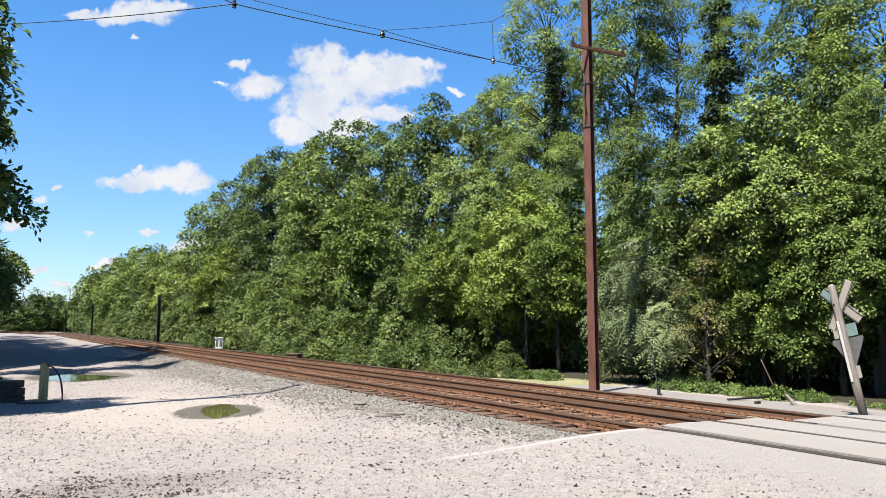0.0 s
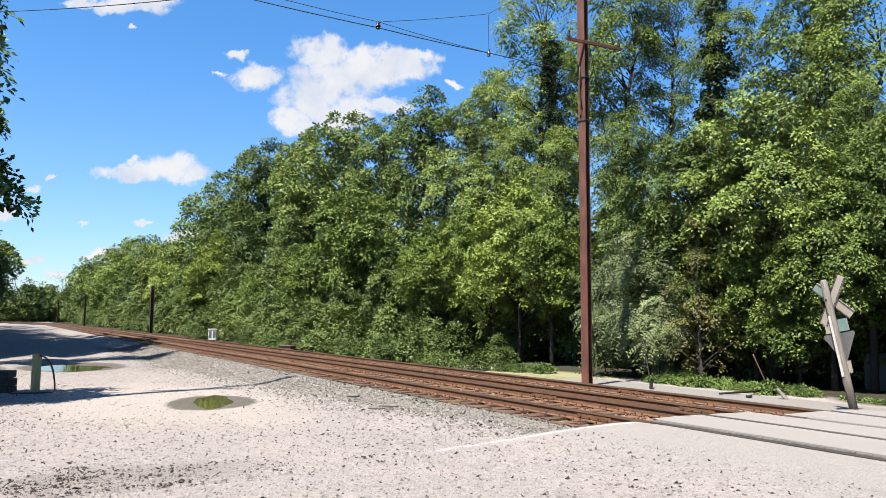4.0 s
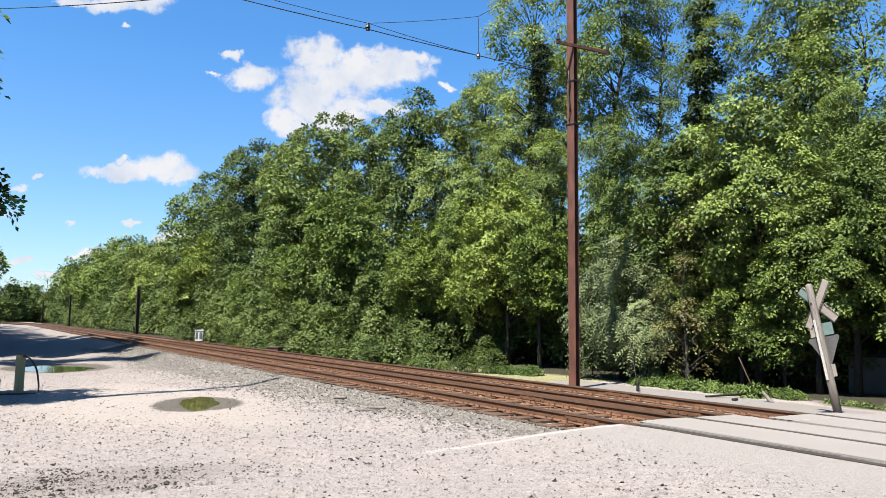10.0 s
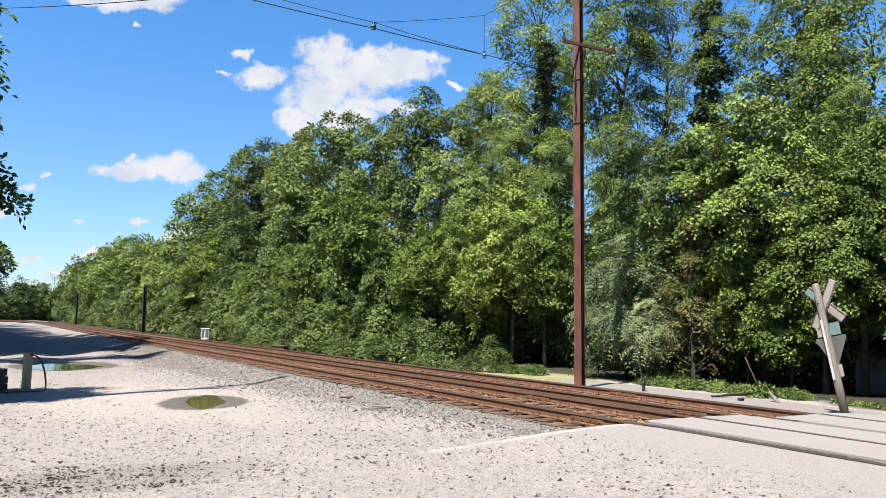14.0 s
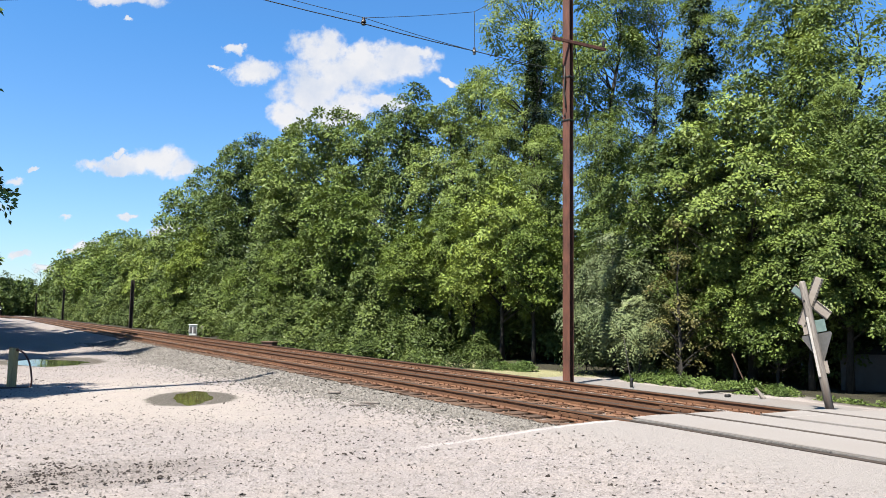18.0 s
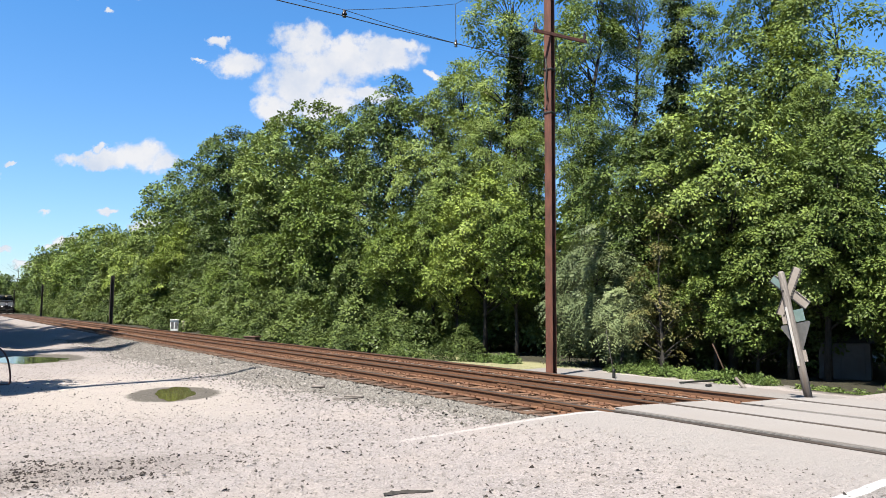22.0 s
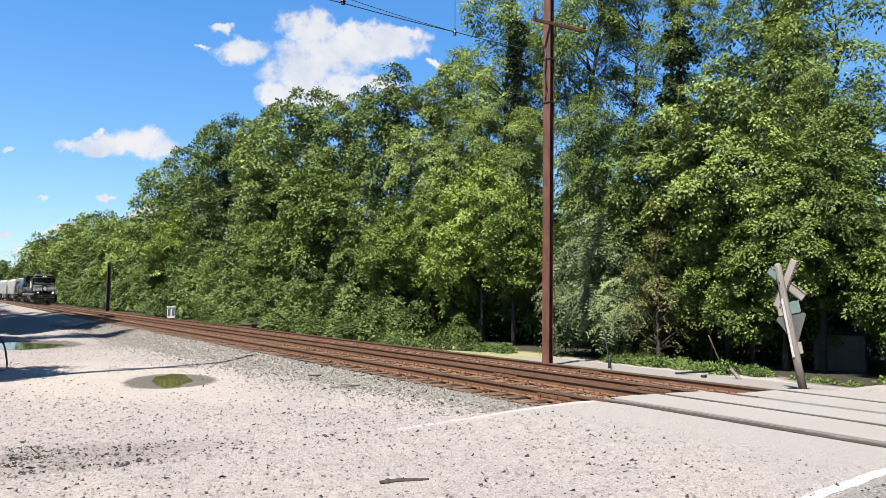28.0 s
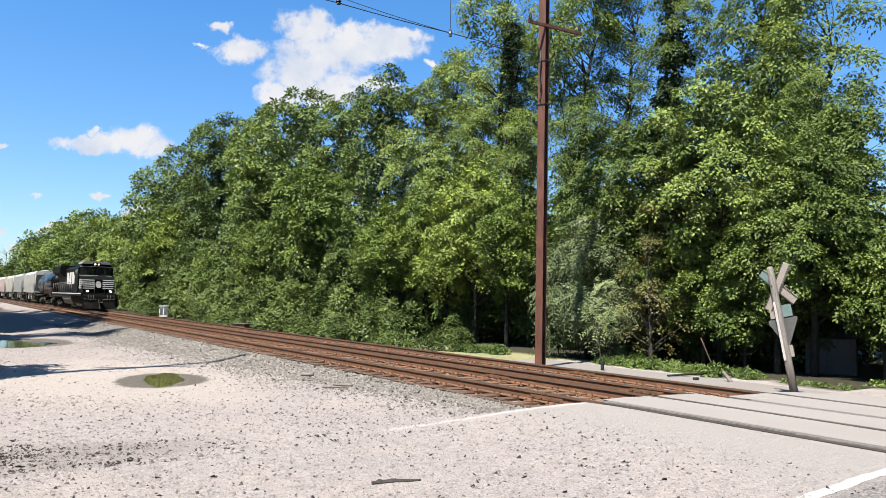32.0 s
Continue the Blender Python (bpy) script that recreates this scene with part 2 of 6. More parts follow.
def tube(bm, pts, radii, seg=6, mat=0):
    """A tapered tube along points."""
    rings = []
    for i, p in enumerate(pts):
        p = Vector(p)
        d = Vector(pts[min(i + 1, len(pts) - 1)]) - Vector(pts[max(i - 1, 0)])
        q = d.to_track_quat("Z", "Y")
        r = radii[i] if isinstance(radii, (list, tuple)) else radii
        rings.append([bm.verts.new(p + q @ Vector((r * math.cos(a), r * math.sin(a), 0))) for a in (2 * math.pi * k / seg for k in range(seg))])
    for a, b in zip(rings, rings[1:]):
        for k in range(seg):
            f = bm.faces.new((a[k], a[(k + 1) % seg], b[(k + 1) % seg], b[k]))
            f.smooth, f.material_index = True, mat
    for ring, flip in ((rings[0], True), (rings[-1], False)):
        f = bm.faces.new(ring[::-1] if flip else ring)
        f.material_index = mat


# ---- ground, road, track ----
TRACK = pose(0, 0, 0, 0, 0, ANGLE)               # local x runs along the track, local y towards the viewer
# s, n, half length, half width, depth, water below lip, turn, reach of the silt along and across
PUDDLES = [(17.5, 4.35, 1.7, 0.5, 0.085, 0.028, 0.245, 1.2, 2.1), (34.6, 2.75, 3.4, 2.4, 0.10, 0.07, 0.0, 0.9, 0.92)]


def smooth(a, b, x):
    t = np.clip((x - a) / (b - a), 0, 1)
    return t * t * (3 - 2 * t)


def wave(s, n):
    return 0.5 * np.sin(0.9 * s + 1.7 * np.sin(0.6 * n)) + 0.3 * np.sin(1.9 * n + 0.7 * s) + 0.2 * np.sin(3.1 * s - 2.3 * n)


def hollow(s, n, p):
    """Distance from a puddle's middle, 1 at its lip."""
    ds, dn = s - p[0], n - p[1]
    c, k = math.cos(p[6]), math.sin(p[6])
    u, v = (ds * c + dn * k) / p[2], (dn * c - ds * k) / p[3]
    return np.sqrt(u * u + v * v) + 0.09 * np.sin(3 * np.arctan2(v, u) + 1) + 0.05 * np.sin(7 * np.arctan2(v, u))


def lot_level(s):
    return -0.13 - 0.27 * smooth(8.5, 20, s) - 0.1 * smooth(20, 36, s)


def ground_z(s, n):
    s, n = np.asarray(s, float), np.asarray(n, float)
    lot = lot_level(s) + 0.018 * wave(s, n) + smooth(31, 40, s) * smooth(8.2, 6.2, n) * (0.07 * np.sin(1.5 * n + 0.5 * np.sin(0.22 * s)) + 0.06 * wave(0.35 * s, 0.8 * n))
    for p in PUDDLES:
        q, depth = hollow(s, n, p), p[4]
        lot = lot - depth * (1 - smooth(0.3, 1.15, q)) - 0.018 * wave(s, n) * (1 - smooth(0.7, 1.3, q))
    toe = 7.75 - 0.9 * smooth(12, 32, s) - 0.35 * np.sin(0.35 * s) * 0.4
    bed = lot + (-0.215 - lot) * smooth(toe - 0.55, 8.45, n)
    far = -0.215 - 0.14 * smooth(13.7, 14.8, n)
    z = np.where(n > 11, far, bed)
    road = -0.13 + 0.105 * smooth(4.5, 8.4, n) - 0.03 * smooth(10.5, 13.5, n) - 0.14 * smooth(13.3, 15.5, n)
    z = z + (road - 0.016 - z) * (1 - smooth(8.3, 9.0 - 0.5 * smooth(7.5, 8.3, n), s))
    inside = (n > 8.2) & (n < 13.9) & (s < 8.6)
    z = np.where(inside, -0.22, z)
    z = z + 0.9 * smooth(40, 160, n) - 0.25 * smooth(30, 70, -n)
    return z


def lot_material():
    mt, nt, b = shader("gravel_lot", 0.93, 0.0, 0.25)
    L = nt.links.new
    tc = nt.nodes.new("ShaderNodeTexCoord")

    def along(v):
        d = nt.nodes.new("ShaderNodeVectorMath")
        d.operation = "DOT_PRODUCT"
        d.inputs[1].default_value = v
        L(tc.outputs["Object"], d.inputs[0])
        return d.outputs["Value"]

    def math_node(op, a, c):
        k = nt.nodes.new("ShaderNodeMath")
        k.operation = op
        for i, v in enumerate((a, c)):
            if isinstance(v, (int, float)):
                k.inputs[i].default_value = v
            else:
                L(v, k.inputs[i])
        return k.outputs[0]

    s, n = along(U), along(NRM)
    fine, mid, big = noise_node(nt, 38, 6, 0.7), noise_node(nt, 5.5, 6, 0.65), noise_node(nt, 0.55, 6, 0.6)
    col = blend(nt, spread(nt, fine, 0.34, 0.66), (0.1232, 0.1092, 0.105), (0.2716, 0.2422, 0.2338))
    col = blend(nt, math_node("MULTIPLY", spread(nt, big, 0.47, 0.62), 0.6), col, (0.2296, 0.1995, 0.1834))
    col = blend(nt, math_node("MULTIPLY", spread(nt, mid, 0.52, 0.64), 0.65), col, (0.14, 0.1232, 0.1148))
    # greyer ground where the lot runs out, toned down partly to deepen tree shade
    col = blend(nt, math_node("MULTIPLY", spread(nt, math_node("ADD", s, math_node("MULTIPLY", big, 9.0)), 33.0, 42.0), 0.72), col, blend(nt, spread(nt, mid, 0.35, 0.65), (0.105, 0.0924, 0.0875), (0.203, 0.1785, 0.1666)))
    # fine dry silt washed together round the near puddle
    ds, dn = math_node("DIVIDE", math_node("SUBTRACT", s, 18.0), 6.0), math_node("DIVIDE", math_node("SUBTRACT", n, 3.4), 2.7)
    q = math_node("ADD", math_node("SQRT", math_node("ADD", math_node("MULTIPLY", ds, ds), math_node("MULTIPLY", dn, dn)), 0), math_node("MULTIPLY", math_node("SUBTRACT", big, 0.5), 1.4))
    col = blend(nt, math_node("MULTIPLY", spread(nt, q, 1.15, 0.75), 0.75), col, blend(nt, spread(nt, mid, 0.3, 0.7), (0.2184, 0.1911, 0.1722), (0.2604, 0.2317, 0.2079)))
    # churned dark dirt
    ds, dn = math_node("DIVIDE", math_node("SUBTRACT", s, 8.7), 0.75), math_node("DIVIDE", math_node("SUBTRACT", n, 1.1), 1.9)
    q = math_node("ADD", math_node("SQRT", math_node("ADD", math_node("MULTIPLY", ds, ds), math_node("MULTIPLY", dn, dn)), 0), math_node("MULTIPLY", math_node("SUBTRACT", mid, 0.5), 2.2))
    col = blend(nt, math_node("MULTIPLY", spread(nt, q, 1.0, 0.6), 0.42), col, (0.091, 0.0756, 0.0679))
    # damp silt round the puddles
    for ps, pn, a, c, _, _, turn, ga, gc in PUDDLES:
        ds, dn = math_node("SUBTRACT", s, ps), math_node("SUBTRACT", n, pn)
        k0, k1 = math.cos(turn), math.sin(turn)
        ds, dn = (math_node("DIVIDE", math_node("ADD", math_node("MULTIPLY", ds, k0), math_node("MULTIPLY", dn, k1)), a * ga),
                  math_node("DIVIDE", math_node("SUBTRACT", math_node("MULTIPLY", dn, k0), math_node("MULTIPLY", ds, k1)), c * gc))
        q = math_node("SQRT", math_node("ADD", math_node("MULTIPLY", ds, ds), math_node("MULTIPLY", dn, dn)), 0)
        q = math_node("ADD", q, math_node("MULTIPLY", math_node("SUBTRACT", mid, 0.5), 0.35))
        col = blend(nt, spread(nt, q, 1.02, 0.9), col, (0.0643, 0.0567, 0.0473))
    # a grassy strip where the lane ends
    turf = math_node("MULTIPLY", spread(nt, math_node("ADD", s, math_node("MULTIPLY", mid, 3.0)), 19.0, 20.2), spread(nt, n, 14.2, 14.9))
    col = blend(nt, turf, col, blend(nt, spread(nt, fine, 0.35, 0.65), (0.112, 0.112, 0.042), (0.21, 0.1925, 0.119)))
    # woods floor beyond the lane: litter and soil, trees' shade painted in as near-black
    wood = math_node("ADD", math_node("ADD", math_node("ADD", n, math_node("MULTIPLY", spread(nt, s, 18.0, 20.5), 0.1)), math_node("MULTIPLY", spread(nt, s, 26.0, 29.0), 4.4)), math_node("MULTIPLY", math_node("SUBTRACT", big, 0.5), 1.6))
    # the painted shade comes closer to the lane at its near end
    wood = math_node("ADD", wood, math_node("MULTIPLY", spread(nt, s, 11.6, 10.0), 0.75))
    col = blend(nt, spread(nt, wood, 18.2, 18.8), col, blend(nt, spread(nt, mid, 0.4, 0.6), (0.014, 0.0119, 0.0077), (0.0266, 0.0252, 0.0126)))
    # firm bleached asphalt next to the rails
    firm = math_node("MULTIPLY", math_node("MULTIPLY", math_node("MULTIPLY", spread(nt, n, 6.0, 7.8), spread(nt, n, 15.6, 15.0)), spread(nt, s, 8.75, 8.5)), 0.85)
    col = blend(nt, firm, col, blend(nt, spread(nt, fine, 0.3, 0.7), (0.1645, 0.1512, 0.1428), (0.203, 0.1862, 0.1764)))
    off = math_node("ABSOLUTE", math_node("ADD", math_node("SUBTRACT", s, 8.46), math_node("MULTIPLY", math_node("SUBTRACT", mid, 0.5), 0.22)), 0)
    rim = math_node("MULTIPLY", math_node("MULTIPLY", spread(nt, off, 0.085, 0.045), spread(nt, n, 4.8, 5.3)), spread(nt, n, 9.0, 8.8))
    col = blend(nt, math_node("MULTIPLY", rim, spread(nt, fine, 0.25, 0.55)), col, (0.28, 0.2604, 0.2506))
    coarse = math_node("MULTIPLY", math_node("MULTIPLY", spread(nt, s, 3.5, 3.3), spread(nt, n, 4.0, 5.0)), 0.8)
    col = blend(nt, coarse, col, blend(nt, spread(nt, fine, 0.4, 0.6), (0.042, 0.0392, 0.0378), (0.182, 0.1715, 0.168)))
    peb = nt.nodes.new("ShaderNodeTexVoronoi")
    peb.inputs["Scale"].default_value = 34.0
    L(tc.outputs["Object"], peb.inputs["Vector"])
    wh = nt.nodes.new("ShaderNodeTexWhiteNoise")
    L(peb.outputs["Position"], wh.inputs["Vector"])
    lone = math_node("MULTIPLY", spread(nt, wh.outputs["Value"], 0.56, 0.6), spread(nt, peb.outputs["Distance"], 0.46, 0.38))
    inner = spread(nt, n, 17.0, 16.6)
    lone = math_node("MULTIPLY", math_node("MULTIPLY", lone, inner), math_node("SUBTRACT", 1.0, firm))
    tone = blend(nt, spread(nt, wh.outputs["Value"], 0.56, 1.15), (0.007, 0.0063, 0.0056), (0.28, 0.252, 0.238))
    col2 = blend(nt, math_node("MULTIPLY", lone, 0.8), col, blend(nt, 0.5, col, tone))
    L(col2, b.inputs["Base Color"])
    hgt = math_node("ADD", math_node("ADD", fine, math_node("MULTIPLY", mid, 1.5)), math_node("MULTIPLY", lone, 1.6))
    bump(nt, b, hgt, 0.85, 0.03)
    return mt


def steps(*runs):
    out = []
    for a, b, d in runs:
        out += list(np.arange(a, b - 1e-6, d))
    return np.array(out + [runs[-1][1]])


def sheet(name, ss, ns, zf, mats, smooth_faces=True):
    S, Nn = np.meshgrid(ss, ns, indexing="ij")
    Z = zf(S, Nn)
    v = np.stack([U.x * S + NRM.x * Nn, U.y * S + NRM.y * Nn, Z], -1).reshape(-1, 3)
    a, b = len(ss), len(ns)
    i = (np.arange(a - 1)[:, None] * b + np.arange(b - 1)[None]).ravel()
    q = np.stack([i, i + 1, i + b + 1, i + b], -1)[:, ::-1]
    return big_mesh(name, v, q, mats, smooth_faces)


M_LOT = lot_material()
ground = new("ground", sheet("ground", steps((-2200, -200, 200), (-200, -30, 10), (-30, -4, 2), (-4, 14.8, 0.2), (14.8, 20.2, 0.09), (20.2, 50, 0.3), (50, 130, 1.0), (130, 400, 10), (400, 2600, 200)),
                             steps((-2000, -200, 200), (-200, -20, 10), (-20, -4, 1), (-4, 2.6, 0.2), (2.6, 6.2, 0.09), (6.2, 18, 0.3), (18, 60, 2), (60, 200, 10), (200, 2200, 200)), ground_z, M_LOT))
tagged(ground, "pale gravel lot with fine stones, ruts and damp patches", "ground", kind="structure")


def water_mat(name, tint, depth_tint):
    mt, nt, b = shader(name, 0.03, 0.0, 0.5)
    c = noise_node(nt, 1.6, 4)
    nt.links.new(blend(nt, spread(nt, c, 0.4, 0.62), tint, depth_tint), b.inputs["Base Color"])
    b.inputs["IOR"].default_value = 1.33
    r = noise_node(nt, 9.0, 3)
    bump(nt, b, r, 0.03, 0.01)
    return mt


def puddle(i, mat, label, grow):
    ps, pn, a, b, depth, below, turn = PUDDLES[i][:7]
    z = float(lot_level(ps)) - below
    bm = bmesh.new()
    k = 40
    rim = []
    for j in range(k):
        t = 2 * math.pi * j / k
        w = grow * (1 + 0.10 * math.sin(2 * t + 1) + 0.07 * math.sin(5 * t) + 0.05 * math.sin(9 * t + 2))
        x, y = a * w * math.cos(t), b * w * math.sin(t)
        rim.append((ps + x * math.cos(turn) - y * math.sin(turn), -(pn + x * math.sin(turn) + y * math.cos(turn))))
    prism(bm, rim, "z", z - 0.06, z)
    ob = part("puddle", bm, mat, None, "", TRACK)
    tagged(ob, label, "puddle", kind="structure")


puddle(0, water_mat("algae_water", (0.035, 0.0336, 0.0126), (0.0595, 0.056, 0.0245)), "shallow greenish puddle in a gravel hollow", 1.0)
puddle(1, water_mat("clear_water", (0.0113, 0.0121, 0.0106), (0.0189, 0.0189, 0.0151)), "long rain puddle reflecting the sky and trees", 0.86)


# the road over the crossing: slabs that leave a slot for each rail
def road_level(n):
    return -0.13 + 0.13 * smooth(4.5, 8.4, n) - 0.03 * smooth(10.5, 13.5, n) - 0.14 * smooth(13.3, 15.5, n)


def edge_s(n):
    """Where the asphalt ends towards the lot and the ties."""
    return 8.56 - 0.17 * smooth(9.8, 11, n) - 0.95 * smooth(11.55, 11.75, n) + 0.02 * np.sin(1.9 * n) + 0.022 * np.sin(5.3 * n + 1) + 0.012 * np.sin(13 * n)


road = thing("road", Matrix.Identity(4), "bleached asphalt road across the railway crossing", "road", kind="structure")
for a, b, k in ((-40, RA - 0.14, 0), (RA + 0.27, RB - 0.12, 1), (RB + 0.06, RC - 0.11, 1), (RC + 0.13, RD - 0.12, 1), (RD + 0.09, 15.6, 2)):
    ns = steps((a, b, 0.3)) if k or a > 0 else steps((-40, 0, 4), (0, b, 0.3))
    ss = steps((-2.0, 8.3, 0.45))
    S, Nn = np.meshgrid(ss, ns, indexing="ij")
    S = np.where(S > 8.25, edge_s(Nn) - 9.0 * smooth(5.0, -3.0, Nn), S)
    S = np.where(S < -1.95, -2.0 + 0.1 * np.sin(2.3 * Nn), S)
    Z = road_level(Nn) + 0.004 * wave(S * 1.5, Nn) + (0.002 if k else 0)
    if k == 0:                                    # the edge runs out under the gravel
        Z[-1] -= 0.018 + 0.034 * (1 - smooth(4.6, 5.2, Nn[-1]))
    top = np.stack([U.x * S + NRM.x * Nn, U.y * S + NRM.y * Nn, Z], -1)
    low = top - [0, 0, 0.16]
    bm = bmesh.new()
    g = [[[bm.verts.new(p) for p in row] for row in lay] for lay in (top.tolist(), low.tolist())]
    A, B = len(ss), len(ns)
    for i in range(A - 1):
        for j in range(B - 1):
            bm.faces.new((g[0][i][j], g[0][i + 1][j], g[0][i + 1][j + 1], g[0][i][j + 1]))
    for i in range(A - 1):
        bm.faces.new((g[0][i][0], g[1][i][0], g[1][i + 1][0], g[0][i + 1][0]))
        bm.faces.new((g[0][i][-1], g[0][i + 1][-1], g[1][i + 1][-1], g[1][i][-1]))
    for j in range(B - 1):
        bm.faces.new((g[0][0][j], g[0][0][j + 1], g[1][0][j + 1], g[1][0][j]))
        bm.faces.new((g[0][-1][j], g[1][-1][j], g[1][-1][j + 1], g[0][-1][j + 1]))
    bmesh.ops.recalc_face_normals(bm, faces=bm.faces)
    part("crossing_panel" if k == 1 else "road_slab", bm, M_ROAD if k else M_LOT, road)

M_GRIME = surf("grimy_flangeway", (0.0245, 0.0231, 0.0217), (0.077, 0.0721, 0.0686), 18, 2.0, 0.85, relief=0.5, stain=(0.105, 0.098, 0.0924), stain_at=0.6)
for lo, hi, drop in ((RA - 0.135, RA - 0.05, 0.03), (RA + 0.12, RA + 0.2, 0.06), (RA + 0.205, RA + 0.265, 0.022)):
    bm = bmesh.new()
    x = -2.0
    while x < 8.3:
        d = drop + 0.008 * math.sin(3.1 * x + 20 * lo)
        x1 = min(x + 2.4, 8.35)
        box(bm, x + 0.005, x1 - 0.005, -hi, -lo, -0.17, -d, 0.006)
        x = x1
    part("flangeway_filler", bm, M_GRIME, road, "grimy dark filler strip beside the rail", TRACK)

lane_mesh = sheet("lane", steps((-60, 10, 2), (10, 18.5, 0.5)), steps((15.0, 17.5, 0.25)),
                  lambda s, n: ground_z(np.full_like(s, 20.0), n) * 0 - 0.325 + 0.06 * smooth(10, -5, s) + 0.01 * wave(s, n) - 0.06 * smooth(17.0, 17.5, n), M_PATH)
tagged(new("pavement", lane_mesh), "grey asphalt lane running beside the railway", "lane", kind="structure")

M_WHITE = surf("worn_road_paint", (0.294, 0.294, 0.294), (0.406, 0.406, 0.4095), 40, 9.0, 0.85, relief=0.5, stain=(0.21, 0.1995, 0.1925), stain_at=0.5)


M_PALE = surf("pale_asphalt_edge", (0.168, 0.154, 0.1456), (0.217, 0.2016, 0.1925), 40, 9.0, 0.9, relief=0.6, stain=(0.161, 0.1449, 0.1358), stain_at=0.5)


def stripe(s0, s1, n0, n1, label, mat=None):
    ns = steps((n0, n1, 0.15))
    follow = (lambda n: edge_s(n) - 8.5) if s0 > 8 else (lambda n: 0.01 * np.sin(7 * n))
    me = sheet("road_line", np.array([s0, s1]), ns, lambda s, n: road_level(n) + 0.004 * wave((s + follow(n)) * 1.5, n) + (0.0035 if s0 < 8 or n0 > 9 else -0.008), mat or M_WHITE)
    for v in me.vertices:
        n = v.co.x * NRM.x + v.co.y * NRM.y
        w = float(follow(n)) + 0.014 * math.sin(n * 31) * math.sin(n * 12.7)
        v.co.x, v.co.y = v.co.x + U.x * w, v.co.y + U.y * w
    tagged(new("road_line", me), label, "road marking", kind="structure")


stripe(3.44, 3.57, 0.5, 8.3, "worn white painted line on the asphalt")
stripe(8.42, 8.49, 11.72, 12.9, "pale broken edge of the asphalt", M_PALE)
stripe(8.42, 8.49, 9.2, 10.2, "pale broken edge of the asphalt", M_PALE)


# ---- rails and ties ----
def bend(s):
    """How far the line swings towards the lot's side in the distance."""
    return 0.00085 * max(0.0, min(s, 420.0) - 168.0) ** 2 + max(0.0, s - 420.0) * 0.42


def bend_mesh(me):
    for v in me.vertices:
        v.co.y += bend(v.co.x)
    return me


def rail_profile(bm, x0, x1, y, z=0.0, grimy=False):
    h = 0.17
    pts = [(-0.075, 0), (0.075, 0), (0.075, 0.012), (0.014, 0.03), (0.010, 0.12), (0.036, 0.135), (0.037, 0.162), (0.028, h), (-0.028, h), (-0.037, 0.162), (-0.036, 0.135), (-0.010, 0.12), (-0.014, 0.03), (-0.075, 0.012)]
    vs = prism(bm, [(y + a, z - h + b) for a, b in pts], "x", x0, x1)
    for f in {f for v in vs for f in v.link_faces}:
        c = f.calc_center_median()
        if grimy or c.z > z - 0.012:
            f.material_index = 1


def tie_mesh(seed):
    rnd = random.Random(seed)
    bm = bmesh.new()
    vs = box(bm, -0.115, 0.115, -1.28, 1.28, -0.16, 0, 0.012)
    for v in vs:
        v.co += Vector((rnd.uniform(-1, 1) * 0.008, rnd.uniform(-1, 1) * 0.02, rnd.uniform(-1, 1) * 0.006))
    return mesh_of("tie", bm, M_TIE)


def plate_mesh():
    bm = bmesh.new()
    for sgn in (-1, 1):
        y = sgn * 0.752
        box(bm, -0.10, 0.10, y - 0.18, y + 0.18, 0.0, 0.022, 0.004)
        for dx, dy in ((-0.06, 0.10), (0.06, -0.10), (0.06, 0.145), (-0.06, -0.145)):
            cyl(bm, (dx, y + dy, 0.015), (dx, y + dy, 0.06), 0.013, 0.017, 6)
    return mesh_of("tie_plate", bm, M_PLATE)


def track(n0, n1, z, label):
    c = (n0 + n1) / 2
    tr = thing("railway_track", TRACK @ pose(0, -c, z), label, "railway track", "tracks over the crossing", "structure")
    half = (n1 - n0) / 2
    for sgn in (1, -1):
        bm = bmesh.new()
        x = -60.0
        for x1 in (8.3 if n0 < 10 else 7.3, 9.6 if sgn > 0 else 12.8, 40, 80, 140, 168, 185, 200, 215, 230, 245, 260, 280, 300, 330, 360, 390, 420):
            rail_profile(bm, x + 0.004, x1 - (0.004 if x1 > 9 else -0.004), sgn * half, 0.0, x1 < 9)
            x = x1
        bend_mesh(part("rail", bm, [M_RAIL, M_RAILTOP], tr, "rust-brown steel rail with a dark worn head").data)
        # joint bars near the crossing
        bm = bmesh.new()
        jx = 9.6 if sgn > 0 else 12.8
        for side in (-1, 1):
            box(bm, jx - 0.42, jx + 0.42, sgn * half + side * 0.02 - 0.006, sgn * half + side * 0.02 + 0.006, -0.13, -0.055, 0.003)
            for k in range(4):
                bx = jx - 0.33 + 0.22 * k
                cyl(bm, (bx, sgn * half + side * 0.02, -0.092), (bx, sgn * half + side * 0.05, -0.092), 0.014, 0.014, 6)
        part("joint_bar", bm, M_RAIL, tr)
    rnd = random.Random(int(n0 * 10))
    meshes, plates = [tie_mesh(k) for k in range(5)], plate_mesh()
    x, k = 8.75, 0
    fv, far = [], []
    while x < 330:
        m = pose(x + rnd.uniform(-0.04, 0.04), rnd.uniform(-0.07, 0.1), -0.168, 0, 0, rnd.uniform(-1, 1))
        if k < 130:
            part("tie", meshes[k % 5], None, tr, "", m)
            if x < 60:
                part("tie_plate", plates, None, tr, "", m)
        else:
            far.append(m.translation.copy())
        x += 0.545
        k += 1
    bm = bmesh.new()
    for p in far:
        box(bm, p.x - 0.115, p.x + 0.115, p.y - 1.28, p.y + 1.28, p.z - 0.16, p.z)
    ob = part("distant_ties", bm, M_TIE, tr)
    bend_mesh(ob.data)
    ob["kind"] = "stuff"
    return tr


track(RA, RB, 0.0, "rusty railway track with weathered wooden ties")
